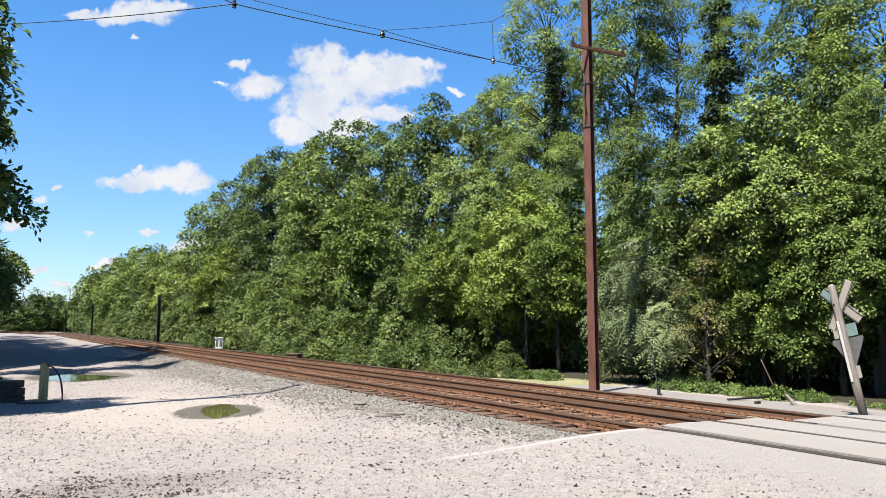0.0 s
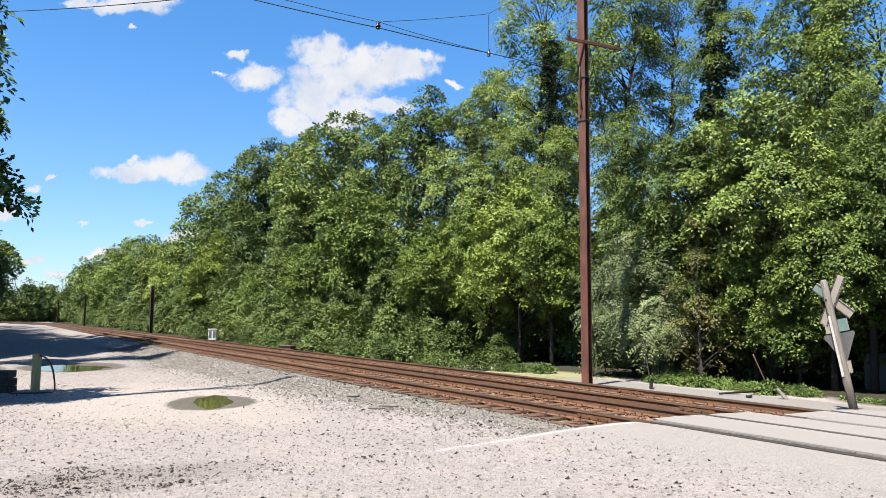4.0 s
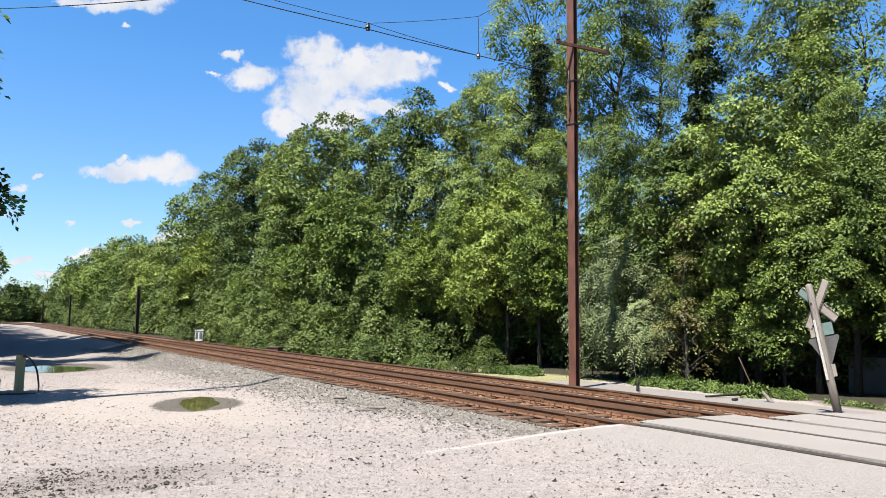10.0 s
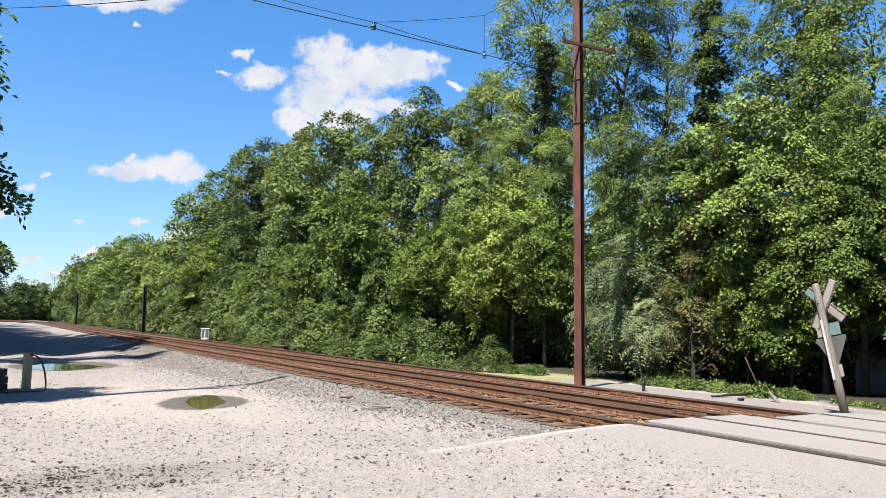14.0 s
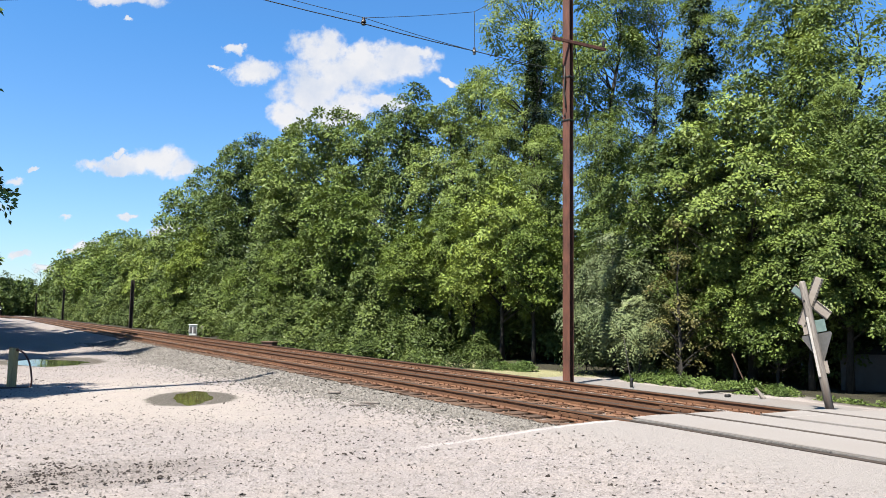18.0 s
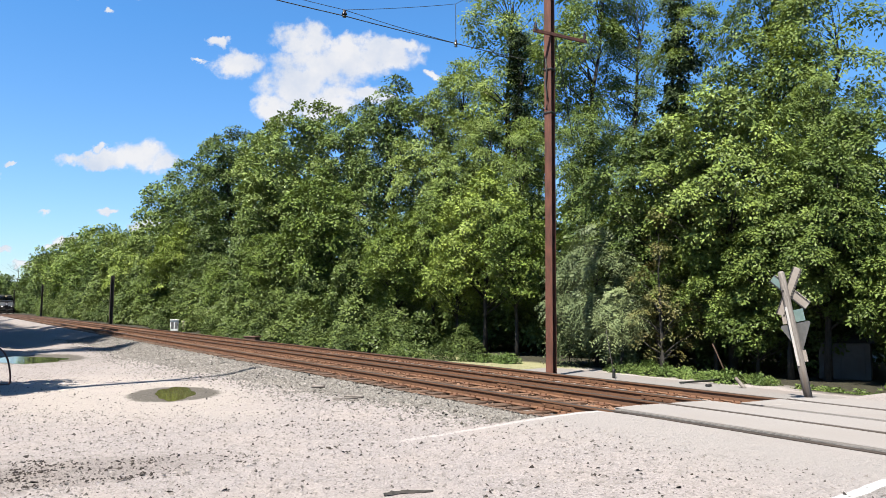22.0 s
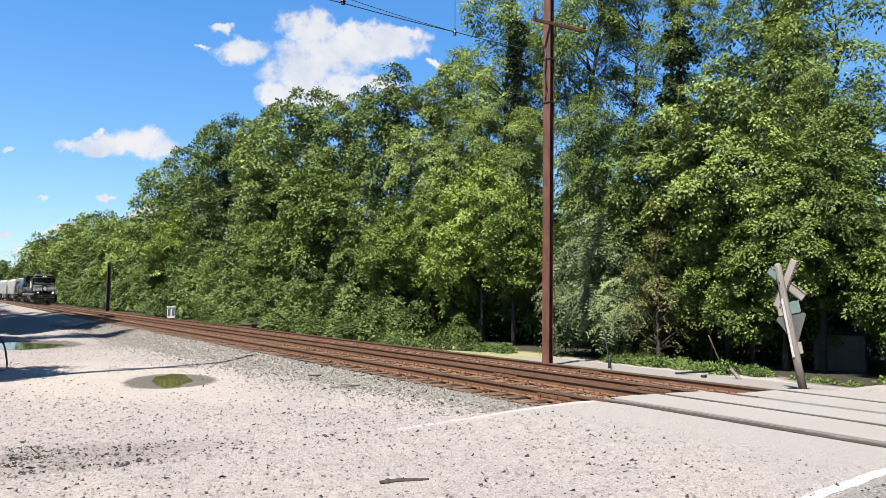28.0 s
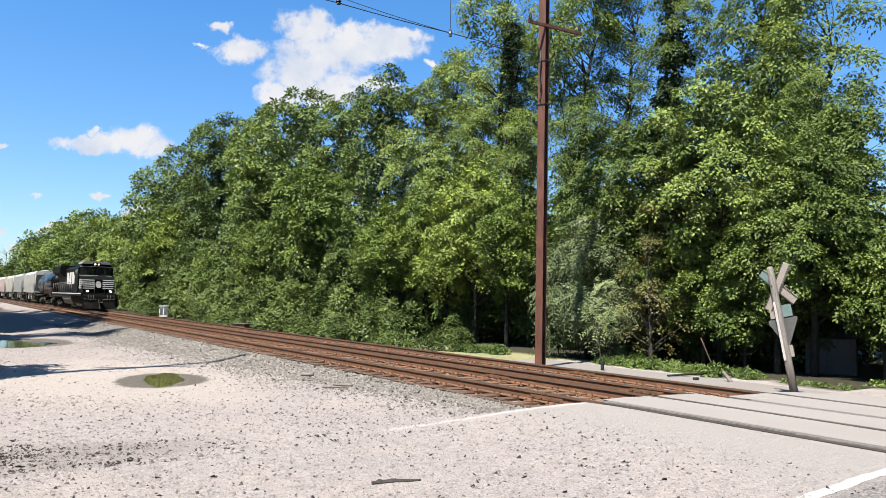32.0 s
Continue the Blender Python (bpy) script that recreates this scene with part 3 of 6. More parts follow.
track(RC, RD, -0.03, "second rusty railway track beside the first one")

bed = new("ballast", sheet("ballast", steps((8.62, 60, 0.3), (60, 420, 4)), steps((8.35, 13.85, 0.125)), lambda s, n: -0.2 - 0.02 * np.cos(4.2 * n) + 0.012 * wave(2 * s, 2 * n) - 0.03 * smooth(11, 12, n), M_RUSTBED))
for v in bed.data.vertices:
    d = bend(v.co.x * U.x + v.co.y * U.y)
    v.co.x, v.co.y = v.co.x - NRM.x * d, v.co.y - NRM.y * d
tagged(bed, "rust-stained crushed stone bed under the tracks", "ballast", kind="structure")


# ---- poles, wires, crossing sign ----
def ztop(s, n):
    return float(ground_z(s, n))


def steel_pole(s, n, h, w, label, mat=None):
    mat = mat or M_RUST
    p = at(s, n)
    po = thing("steel_pole", pose(p.x, p.y, ztop(s, n) - 0.05, 0, 0, ANGLE), label, "pole", "line poles along the railway")
    t = 0.028
    for a, name in ((-1, "flange"), (1, "flange")):
        bm = bmesh.new()
        box(bm, -w / 2, w / 2, a * (w / 2 - t / 2) - t / 2, a * (w / 2 - t / 2) + t / 2, 0, h, 0.003)
        part(name, bm, mat, po)
    bm = bmesh.new()
    box(bm, -t / 2, t / 2, -w / 2 + t, w / 2 - t, 0, h)
    part("web", bm, mat, po)
    return po


M_WIRE = surf("weathered_wire", (0.0076, 0.0083, 0.0076), (0.0227, 0.0246, 0.0208), 20, 2, 0.6, 0.3, 0.0)
M_PORCELAIN = surf("brown_porcelain", (0.0113, 0.0068, 0.0045), (0.0227, 0.0132, 0.0095), 10, 2, 0.25, relief=0.0)
M_OLDWOOD = surf("grey_weathered_wood", (0.0595, 0.0518, 0.0462), (0.168, 0.1484, 0.1344), 12, 1.5, 0.9, relief=0.7, stain=(0.068, 0.0491, 0.0378), stain_at=0.6, stretch=(4, 4, 0.35))
M_TAN = surf("sun_bleached_plate", (0.161, 0.14, 0.1204), (0.21, 0.1855, 0.1645), 9, 1.0, 0.55, relief=0.05, stain=(0.14, 0.1155, 0.098), stain_at=0.62)
M_TEAL = surf("teal_plate", (0.0756, 0.1134, 0.1077), (0.1058, 0.1474, 0.1399), 9, 1.0, 0.5, relief=0.05)
M_ALU = surf("dull_aluminium", (0.1021, 0.1002, 0.0983), (0.1361, 0.1323, 0.1304), 14, 1.2, 0.5, 0.55, 0.05, stain=(0.0907, 0.0832, 0.0794), stain_at=0.6)
M_EDGE = surf("black_edge_tape", (0.0057, 0.0057, 0.0057), (0.0151, 0.0151, 0.0151), 10, 1, 0.6, relief=0.0)
M_STRIP = surf("white_reflector", (0.2625, 0.2467, 0.231), (0.3255, 0.3097, 0.2887), 12, 1.5, 0.45, relief=0.05)

M_DARKSTEEL = surf("dark_rusty_steel", (0.007, 0.0049, 0.0042), (0.0196, 0.0126, 0.0098), 6, 0.8, 0.75, relief=0.3)
pole = steel_pole(16.25, 14.85, 15.0, 0.24, "tall rusty steel H-section line pole beside the tracks")
for z in (8.0, 9.35):
    bm = bmesh.new()
    box(bm, -0.145, 0.145, -0.145, 0.145, z, z + 0.05, 0.01)
    part("band", bm, M_EDGE, pole, "dark iron clamp band")
pole.matrix_basis = pole.matrix_basis @ pose(0, 0, 0, 0, 0, 18)
ARM = pose(0, 0, 0, 0, 0, -24)
bm = bmesh.new()
box(bm, -0.2, -0.145, -1.32, 0.72, 10.4, 10.5, 0.006)
part("crossarm", bm, M_RUST, pole, "", ARM)
for y in (0.64, -1.24):
    bm = bmesh.new()
    for k in range(3):
        cyl(bm, (-0.17, y, 10.53 + 0.07 * k), (-0.17, y, 10.59 + 0.07 * k), 0.06 - 0.01 * k, 0.045 - 0.01 * k, 10)
    part("insulator", bm, M_PORCELAIN, pole, "", ARM)
bm = bmesh.new()
tube(bm, [(0.05, 0.15, 9.7), (0.0, 0.18, 9.3), (0.05, 0.16, 8.9), (-0.02, 0.19, 8.5), (0.03, 0.16, 8.1)], 0.025, 6)
part("cable_loop", bm, M_WIRE, pole, "frayed cable end hanging on the pole")
for s, h in ((88.6, 5.6), (166, 6.6), (247, 7.0), (330, 7.2)):
    steel_pole(s, 14.8, h, 0.36, "short dark rusty steel post beside the far track", M_DARKSTEEL)


def wire(name, pts, r, sag, label):
    bm = bmesh.new()
    run = []
    for a, b in zip(pts, pts[1:]):
        a, b = Vector(a), Vector(b)
        for k in range(12):
            f = k / 12
            run.append(a.lerp(b, f) - Vector((0, 0, 4 * sag * f * (1 - f))))
    run.append(Vector(pts[-1]))
    tube(bm, run, r, 5)
    ob = part(name, bm, M_WIRE)
    return tagged(ob, label, "wire", "overhead wires")


wire("wire", [(4.14, 21.45, 9.16), (1.46, 20.40, 9.30), (-1.66, 19.20, 9.53), (-5.34, 17.80, 9.81), (-10.90, 15.40, 11.60)], 0.014, 0.02, "dark span wire from the steel pole across the tracks")
wire("wire", [(1.46, 20.40, 9.30), (-1.66, 19.20, 9.70), (-5.15, 17.90, 10.03), (-11.30, 15.30, 12.00)], 0.009, 0.03, "thin upper span wire with an insulator")
wire("wire", [(-1.66, 19.20, 9.70), (1.45, 20.40, 10.48), (4.41, 21.60, 12.80)], 0.008, 0.03, "thin wire rising to the pole top")
wire("wire", [(1.45, 20.40, 10.48), (1.46, 20.40, 9.30)], 0.009, 0.0, "thin vertical dropper wire")
wire("wire", [(-5.34, 17.80, 9.81), (-15.24, 24.00, 11.94), (-26.20, 31.00, 14.78)], 0.014, 0.08, "dark wire running off over the lot")
wire("wire", [(4.74, 22.10, 10.34), (5.14, 22.60, 8.76), (5.45, 23.00, 7.35)], 0.012, 0.02, "slack wire hanging behind the steel pole")


def knob(p, r, label):
    k = thing("line_insulator", pose(*p), label, "insulator", "wire insulators")
    for i, (z, w) in enumerate(((0.07, 0.7), (0.0, 1.0), (-0.07, 0.8))):
        bm = bmesh.new()
        cyl(bm, (0, 0, z - 0.03), (0, 0, z + 0.03), r * w, r * w * 0.7, 10)
        part("skirt", bm, M_PORCELAIN, k)


knob((-1.66, 19.20, 9.60), 0.075, "brown porcelain insulator on the span wire")
knob((1.46, 20.40, 9.30), 0.06, "small brown insulator on the span wire")
knob((-5.34, 17.80, 9.81), 0.07, "dark clamp where two wires meet")


def crossing_sign():
    p = Vector((8.47, 14.88, 0))
    # local x runs along the road's edge line, local y away from the viewer, the post leans along the track
    m = pose(p.x, p.y, -0.17, 0, 0, math.degrees(math.atan2(-U.y, -U.x))) @ pose(0, 0, 0, -0.5, -11.4, 0)
    sg = thing("crossing_sign", m, "leaning weathered timber post with a railway crossbuck seen from behind", "sign")
    bm = bmesh.new()
    rings = [(0, 0.085), (0.6, 0.082), (1.4, 0.078), (2.2, 0.074), (2.66, 0.07), (2.70, 0.05)]
    tube(bm, [(0.0, 0.0, z - 0.15 * (z == 0)) for z, _ in rings], [r for _, r in rings], 9)
    part("post", bm, M_OLDWOOD, sg)
    zc = 2.25
    for k, (ang, y) in enumerate(((34, 0.095), (-41, 0.12))):
        q = pose(0.03, y, zc, 0, ang, 0)
        bm = bmesh.new()
        long = 0.50 + 0.05 * (k == 0)
        box(bm, -0.105, 0.105, -0.006, 0.006, -long, long, 0.004)
        bl = part("crossbuck_blade", bm, M_TAN, sg, "bleached crossbuck blade with black edge lines", q)
        for e in (-0.098, -0.08, 0.074, 0.095):
            bm = bmesh.new()
            box(bm, e - 0.0055, e + 0.0055, -0.0105, -0.0085, -long, long)
            part("edge_line", bm, M_EDGE, bl)
        if k:
            bm = bmesh.new()
            box(bm, -0.073, 0.067, -0.0085, -0.0065, 0.10, 0.495)
            part("reflector", bm, M_TEAL, bl, "pale teal reflective sheet")
    bm = bmesh.new()
    box(bm, -0.26, 0.02, 0.09, 0.10, 1.58, 1.84, 0.004)
    part("count_plate", bm, M_TAN, sg, "bleached beige back of a small plate")
    bm = bmesh.new()
    box(bm, 0.02, 0.25, 0.088, 0.10, 1.58, 1.84, 0.004)
    part("count_plate", bm, M_TEAL, sg, "teal half of a small plate")
    bm = bmesh.new()
    pts = []
    for cx, cz, a0 in ((0.29, 1.52, -30), (-0.29, 1.52, 90), (0, 0.98, 210)):
        for j in range(5):
            a = radians(a0 + 30 * j)
            pts.append((cx + 0.045 * math.cos(a), cz + 0.045 * math.sin(a)))
    prism(bm, pts, "y", 0.104, 0.112)
    part("yield_plate", bm, M_ALU, sg, "grey metal back of a triangular sign")
    bm = bmesh.new()
    box(bm, -0.032, 0.018, -0.098, -0.082, 0.66, 1.92, 0.003)
    part("reflector_strip", bm, M_STRIP, sg, "white reflective strip down the post")
    bm = bmesh.new()
    box(bm, 0.06, 0.15, 0.03, 0.04, 0.72, 0.98, 0.012)
    part("notice_plate", bm, M_TAN, sg, "small pale notice plate")
    for z in (2.27, 1.72, 1.3):
        bm = bmesh.new()
        cyl(bm, (0.0, -0.085, z), (0.0, -0.06, z), 0.018, 0.018, 6)
        part("bolt", bm, M_EDGE, sg)


crossing_sign()


# ---- lot side: marker post, hose, block, utility pole ----
M_POSTYEL = surf("faded_yellow_paint", (0.2, 0.172, 0.083), (0.28, 0.245, 0.128), 12, 2, 0.75, relief=0.3, stain=(0.0945, 0.0832, 0.0529), stain_at=0.62, stretch=(3, 3, 0.6))
M_HOSE = surf("dark_red_hose", (0.0227, 0.0068, 0.0057), (0.0491, 0.0151, 0.0113), 14, 2, 0.6, relief=0.2)
M_BLOCK = surf("old_dark_concrete", (0.0112, 0.0101, 0.0095), (0.035, 0.0308, 0.0273), 10, 2, 0.9, relief=0.6)

bp = Vector((-10.64, 19.6, 0))
bz = ztop(bp.dot(U), bp.dot(NRM))
post = thing("marker_post", pose(bp.x, bp.y, bz - 0.05, 0, 0.4, -18), "faded yellow square marker post on the gravel", "post")
bm = bmesh.new()
box(bm, -0.085, 0.085, -0.085, 0.085, 0, 1.07, 0.012)
part("shaft", bm, M_POSTYEL, post)
bm = bmesh.new()
prism(bm, [(-0.09, 1.07), (0.09, 1.07), (0.05, 1.105), (-0.05, 1.105)], "y", -0.09, 0.09)
part("cap", bm, M_OLDWOOD, post)
hose = thing("air_hose", pose(bp.x, bp.y, bz), "dark red hose arching from the marker post to the ground", "hose")
bm = bmesh.new()
pts = [(0.08, 0, 0.97), (0.22, -0.02, 0.93), (0.36, -0.03, 0.80), (0.46, -0.04, 0.6), (0.52, -0.05, 0.35), (0.54, -0.05, 0.12), (0.50, -0.08, 0.02), (0.38, -0.2, 0.02), (0.1, -0.4, 0.025), (-0.4, -0.5, 0.02)]
fine = []
for i in range(len(pts) - 1):
    p0, p1, p2, p3 = (Vector(pts[max(0, min(len(pts) - 1, i + d))]) for d in (-1, 0, 1, 2))
    for k in range(5):
        t = k / 5
        fine.append(0.5 * ((2 * p1) + (p2 - p0) * t + (2 * p0 - 5 * p1 + 4 * p2 - p3) * t * t + (3 * p1 - p0 - 3 * p2 + p3) * t ** 3))
fine.append(Vector(pts[-1]))
tube(bm, fine, 0.023, 8)
part("tube", bm, M_HOSE, hose)
bm = bmesh.new()
cyl(bm, fine[0] - Vector((0.06, 0, 0)), fine[0] + Vector((0.03, 0, 0)), 0.042, 0.042, 10)
part("coupling", bm, M_PLATE, hose)
for dx, dy, w, h, a in ((-1.0, 0.0, 0.75, 0.62, 8), (-1.75, 0.25, 0.7, 0.7, -12)):
    blk = thing("old_block", pose(bp.x + dx, bp.y + dy, bz - 0.04, 0, 0, a), "dark weathered block of old rail timbers", "block", "old blocks by the post")
    for k in range(3):
        bm = bmesh.new()
        z0 = k * h / 3
        vs = box(bm, -w / 2 + 0.02 * k, w / 2 - 0.03 * (k == 2), -0.3 + 0.02 * k, 0.3, z0, z0 + h / 3 - 0.012, 0.02)
        part("timber", bm, M_BLOCK, blk)

up_pole = thing("utility_pole", pose(-11.05, 15.35, -0.5, 0, 0, 25), "brown wooden utility pole beside the lot", "pole")
bm = bmesh.new()
tube(bm, [(0, 0, 0), (0, 0, 6), (0.02, 0, 12), (0.03, 0, 18.6)], [0.19, 0.175, 0.15, 0.12], 10)
part("shaft", bm, M_BARK, up_pole)
bm = bmesh.new()
box(bm, -1.2, 1.2, -0.06, 0.06, 12.2, 12.32, 0.01)
part("crossarm", bm, M_OLDWOOD, up_pole)

# ---- beyond the tracks ----
M_CABWHITE = surf("white_cabinet_paint", (0.49, 0.497, 0.504), (0.56, 0.567, 0.567), 8, 1.5, 0.5, relief=0.05, stain=(0.462, 0.448, 0.42), stain_at=0.66)
M_GREYWALL = surf("grey_shed_wall", (0.0416, 0.0416, 0.0426), (0.0582, 0.0582, 0.0592), 8, 1.0, 0.7, relief=0.1, stain=(0.0354, 0.0333, 0.0312), stain_at=0.6)
M_BROWNBOX = surf("brown_box_paint", (0.0378, 0.0189, 0.0132), (0.0756, 0.0378, 0.0265), 8, 2, 0.7, relief=0.2)


def cabinet(x, y, w, d, h, mat, label, turn, window):
    p = Vector((x, y, 0))
    c = thing("relay_cabinet", pose(x, y, ztop(p.dot(U), p.dot(NRM)) - 0.03, 0, 0, turn), label, "cabinet")
    bm = bmesh.new()
    box(bm, -w / 2, w / 2, -d / 2, d / 2, 0.12, h, 0.015)
    part("body", bm, mat, c)
    bm = bmesh.new()
    box(bm, -w / 2 - 0.05, w / 2 + 0.05, -d / 2 - 0.05, d / 2 + 0.05, h, h + 0.06, 0.015)
    part("lid", bm, mat, c)
    bm = bmesh.new()
    box(bm, -w / 2 + 0.05, w / 2 - 0.05, -d / 2 + 0.05, d / 2 - 0.05, 0, 0.12)
    part("plinth", bm, M_BLOCK, c)
    if window:
        for k in (-1, 1):
            bm = bmesh.new()
            box(bm, k * w / 4 - w * 0.17, k * w / 4 + w * 0.17, -d / 2 - 0.02, -d / 2 + 0.01, h * 0.3, h * 0.86, 0.005)
            part("door", bm, M_ALU, c)


cabinet(-18.95, 61.9, 0.62, 0.5, 0.98, M_CABWHITE, "small white relay cabinet beside the far track", 12, True)
cabinet(-18.1, 62.2, 0.4, 0.45, 0.85, M_TAN, "small tan equipment box beside the white cabinet", -10, False)
cabinet(-8.75, 43.2, 0.75, 0.5, 0.32, M_BROWNBOX, "low rusty brown box beside the far track", -25, False)

shed = thing("shed", pose(13.15, 21.35, -0.36, 0, 0, -35), "grey shed in deep shade behind the trees", "shed")
bm = bmesh.new()
box(bm, -0.5, 0.85, -0.7, 0.7, 0, 1.08, 0.02)
part("wall", bm, M_GREYWALL, shed)
bm = bmesh.new()
prism(bm, [(-0.8, 1.08), (0.8, 1.08), (0, 1.3)], "x", -0.6, 0.95)
part("roof", bm, M_BLOCK, shed)
bm = bmesh.new()
box(bm, 0.1, 0.7, -0.73, -0.7, 0.05, 0.98, 0.005)
part("door", bm, M_GREYWALL, shed)


def stick(name, a, b, r, mat, label, cat, seg=7, bend=0.0):
    a, b = Vector(a), Vector(b)
    bm = bmesh.new()
    mid = (a + b) / 2 + Vector((bend, 0, abs(bend) * 0.5))
    tube(bm, [a, a.lerp(mid, 0.5), mid, mid.lerp(b, 0.5), b], [r, r, r * 0.95, r * 0.9, r * 0.8], seg)
    ob = part(name, bm, mat)
    return tagged(ob, label, cat)


M_STAKE = surf("orange_stake", (0.042, 0.0238, 0.0154), (0.084, 0.0525, 0.035), 9, 2, 0.8, relief=0.3)
stick("steel_rod", (7.37, 19.07, -0.28), (9.09, 19.89, -0.26), 0.03, M_WIRE, "dark steel rod lying on the lane", "rod")
stick("short_stump", (6.08, 20.75, -0.33), (6.08, 20.75, -0.05), 0.05, M_EDGE, "short dark stump of a post", "stump")
stick("short_stump", (8.66, 18.06, -0.36), (8.52, 18.3, -0.08), 0.05, M_OLDWOOD, "leaning grey stump beside the lane", "stump")
stick("wood_scrap", (7.82, 18.45, -0.3), (7.95, 18.5, -0.29), 0.05, M_EDGE, "dark lump of scrap on the lane", "scrap")
stick("stake", (8.98, 19.90, -0.10), (8.70, 20.06, 0.70), 0.018, M_STAKE, "orange-brown broken stake leaning in the weeds", "stake")
stick("stake", (5.91, 20.20, -0.13), (5.88, 20.80, 1.09), 0.013, M_BARK, "thin bare sapling stem", "stem")
stick("wood_scrap", (-2.1, 17.35, -0.21), (-1.8, 17.29, -0.2), 0.04, M_OLDWOOD, "weathered broken tie piece on the ballast", "scrap", 5)
stick("wood_scrap", (-1.37, 14.87, -0.19), (-0.87, 14.91, -0.185), 0.02, M_OLDWOOD, "long splinter of grey tie wood", "scrap", 5)
stick("wood_scrap", (-0.77, 15.02, -0.17), (-1.17, 15.14, -0.17), 0.025, M_OLDWOOD, "small splinter of tie wood", "scrap", 5)


def bark_scrap(a, b, wide, label):
    """A torn strip, broad at one end and drawn out to a thread at the other."""
    rnd = random.Random(4)
    a, b = Vector(a), Vector(b)
    d = (b - a).normalized()
    side = Vector((-d.y, d.x, 0))
    bm = bmesh.new()
    rows = []
    for i in range(13):
        f = i / 12
        w = wide * (0.55 + 0.6 * math.sin(min(1, f * 2.4) * 2.2)) * (1 - f) ** 0.8 + 0.008
        c = a.lerp(b, f) + side * 0.03 * math.sin(5 * f)
        h = 0.014 + 0.022 * rnd.random() * (1 - f)
        rows.append([bm.verts.new(p) for p in (c - side * w * rnd.uniform(0.7, 1.2), c + Vector((0, 0, h)), c + side * w * rnd.uniform(0.7, 1.2) + Vector((0, 0, 0.01)), c - Vector((0, 0, 0.02)))])
    for p, q in zip(rows, rows[1:]):
        for j in range(4):
            bm.faces.new((p[j], p[(j + 1) % 4], q[(j + 1) % 4], q[j]))
    bm.faces.new(rows[0]), bm.faces.new(rows[-1][::-1])
    bmesh.ops.recalc_face_normals(bm, faces=bm.faces)
    tagged(part("bark_scrap", bm, M_BARK), label, "scrap")


bark_scrap((-0.15, 6.93, -0.118), (0.3, 7.11, -0.125), 0.036, "torn strip of dark bark lying on the road")
stick("wood_scrap", (4.24, 9.30, -0.10), (4.42, 9.35, -0.10), 0.022, M_EDGE, "flat dark scrap lying on the road", "scrap", 4)
stick("wood_scrap", (4.40, 10.43, -0.10), (4.50, 10.48, -0.10), 0.022, M_EDGE, "flat dark scrap lying on the road", "scrap", 4)


# ---- loose stones ----
def stone_mat(name, dark, light, warm):
    mt, nt, b = shader(name, 0.92, 0.0, 0.2)
    geo = nt.nodes.new("ShaderNodeNewGeometry")
    col = blend(nt, geo.outputs["Random Per Island"], dark, light)
    g = noise_node(nt, 30, 4)
    col = blend(nt, spread(nt, g, 0.35, 0.75), col, warm)
    nt.links.new(col, b.inputs["Base Color"])
    bump(nt, b, g, 0.4, 0.01)
    return mt


def stones(name, s, n, z, size, mat, label, seed, flat=0.65):
    """Crushed stones, each an uneven eight- to twelve-sided lump."""
    rng = np.random.default_rng(seed)
    base = np.array([(0, 0, 0.75), (1, 0, 0), (0.3, 0.95, 0), (-0.8, 0.6, 0), (-0.8, -0.6, 0), (0.3, -0.95, 0)], float)
    base[1:, 2] = -0.35
    tri = np.array([(0, 1, 2), (0, 2, 3), (0, 3, 4), (0, 4, 5), (0, 5, 1)])
    k = len(s)
    v = base[None] * (0.5 + 0.9 * rng.random((k, 6, 1))) + rng.normal(size=(k, 6, 3)) * 0.12
    v[:, 0, :2] += rng.normal(size=(k, 2)) * 0.4
    v = v * np.stack([np.ones(k), 0.6 + 0.4 * rng.random(k), flat * (0.7 + 0.6 * rng.random(k))], 1)[:, None] * size[:, None, None] * 0.5
    a = rng.random(k) * 6.283
    t = rng.normal(size=(k, 2)) * 0.35
    x, y, zz = v[..., 0], v[..., 1], v[..., 2] + v[..., 0] * t[:, :1] + v[..., 1] * t[:, 1:]
    c, sn = np.cos(a)[:, None], np.sin(a)[:, None]
    px = U.x * s + NRM.x * n
    py = U.y * s + NRM.y * n
    v = np.stack([c * x - sn * y + px[:, None], sn * x + c * y + py[:, None], zz + z[:, None] + 0.1 * size[:, None]], -1).reshape(-1, 3)
    f = (tri[None] + 6 * np.arange(k)[:, None, None]).reshape(-1, 3)
    ob = new(name, big_mesh(name, v, None, mat, tris=f))
    return tagged(ob, label, "stones", kind="stuff")


rng = np.random.default_rng(3)
M_BALLAST_STONE = stone_mat("ballast_stone", (0.0245, 0.0231, 0.021), (0.175, 0.1645, 0.1526), (0.105, 0.0931, 0.0819))
M_RUST_STONE = stone_mat("rusty_stone", (0.035, 0.0182, 0.0119), (0.175, 0.105, 0.07), (0.119, 0.0665, 0.0406))
M_GRAVEL = stone_mat("gravel_stone", (0.0196, 0.0175, 0.0161), (0.2205, 0.1974, 0.1876), (0.1225, 0.1064, 0.098))
M_CLOD = stone_mat("dark_clod", (0.007, 0.0056, 0.0049), (0.0294, 0.0238, 0.021), (0.0196, 0.015, 0.0126))

# the shoulder
k = 27000
s = 8.9 + 44 * rng.random(k) ** 1.35
toe = 7.2 - 0.9 * smooth(12, 32, s)
n = toe + (8.36 - toe) * rng.random(k) ** 0.8 - np.abs(rng.normal(size=k)) * 0.7 * (rng.random(k) < 0.3)
z = np.maximum(ground_z(s, n), np.where(n > 8.35, -0.225, -9))
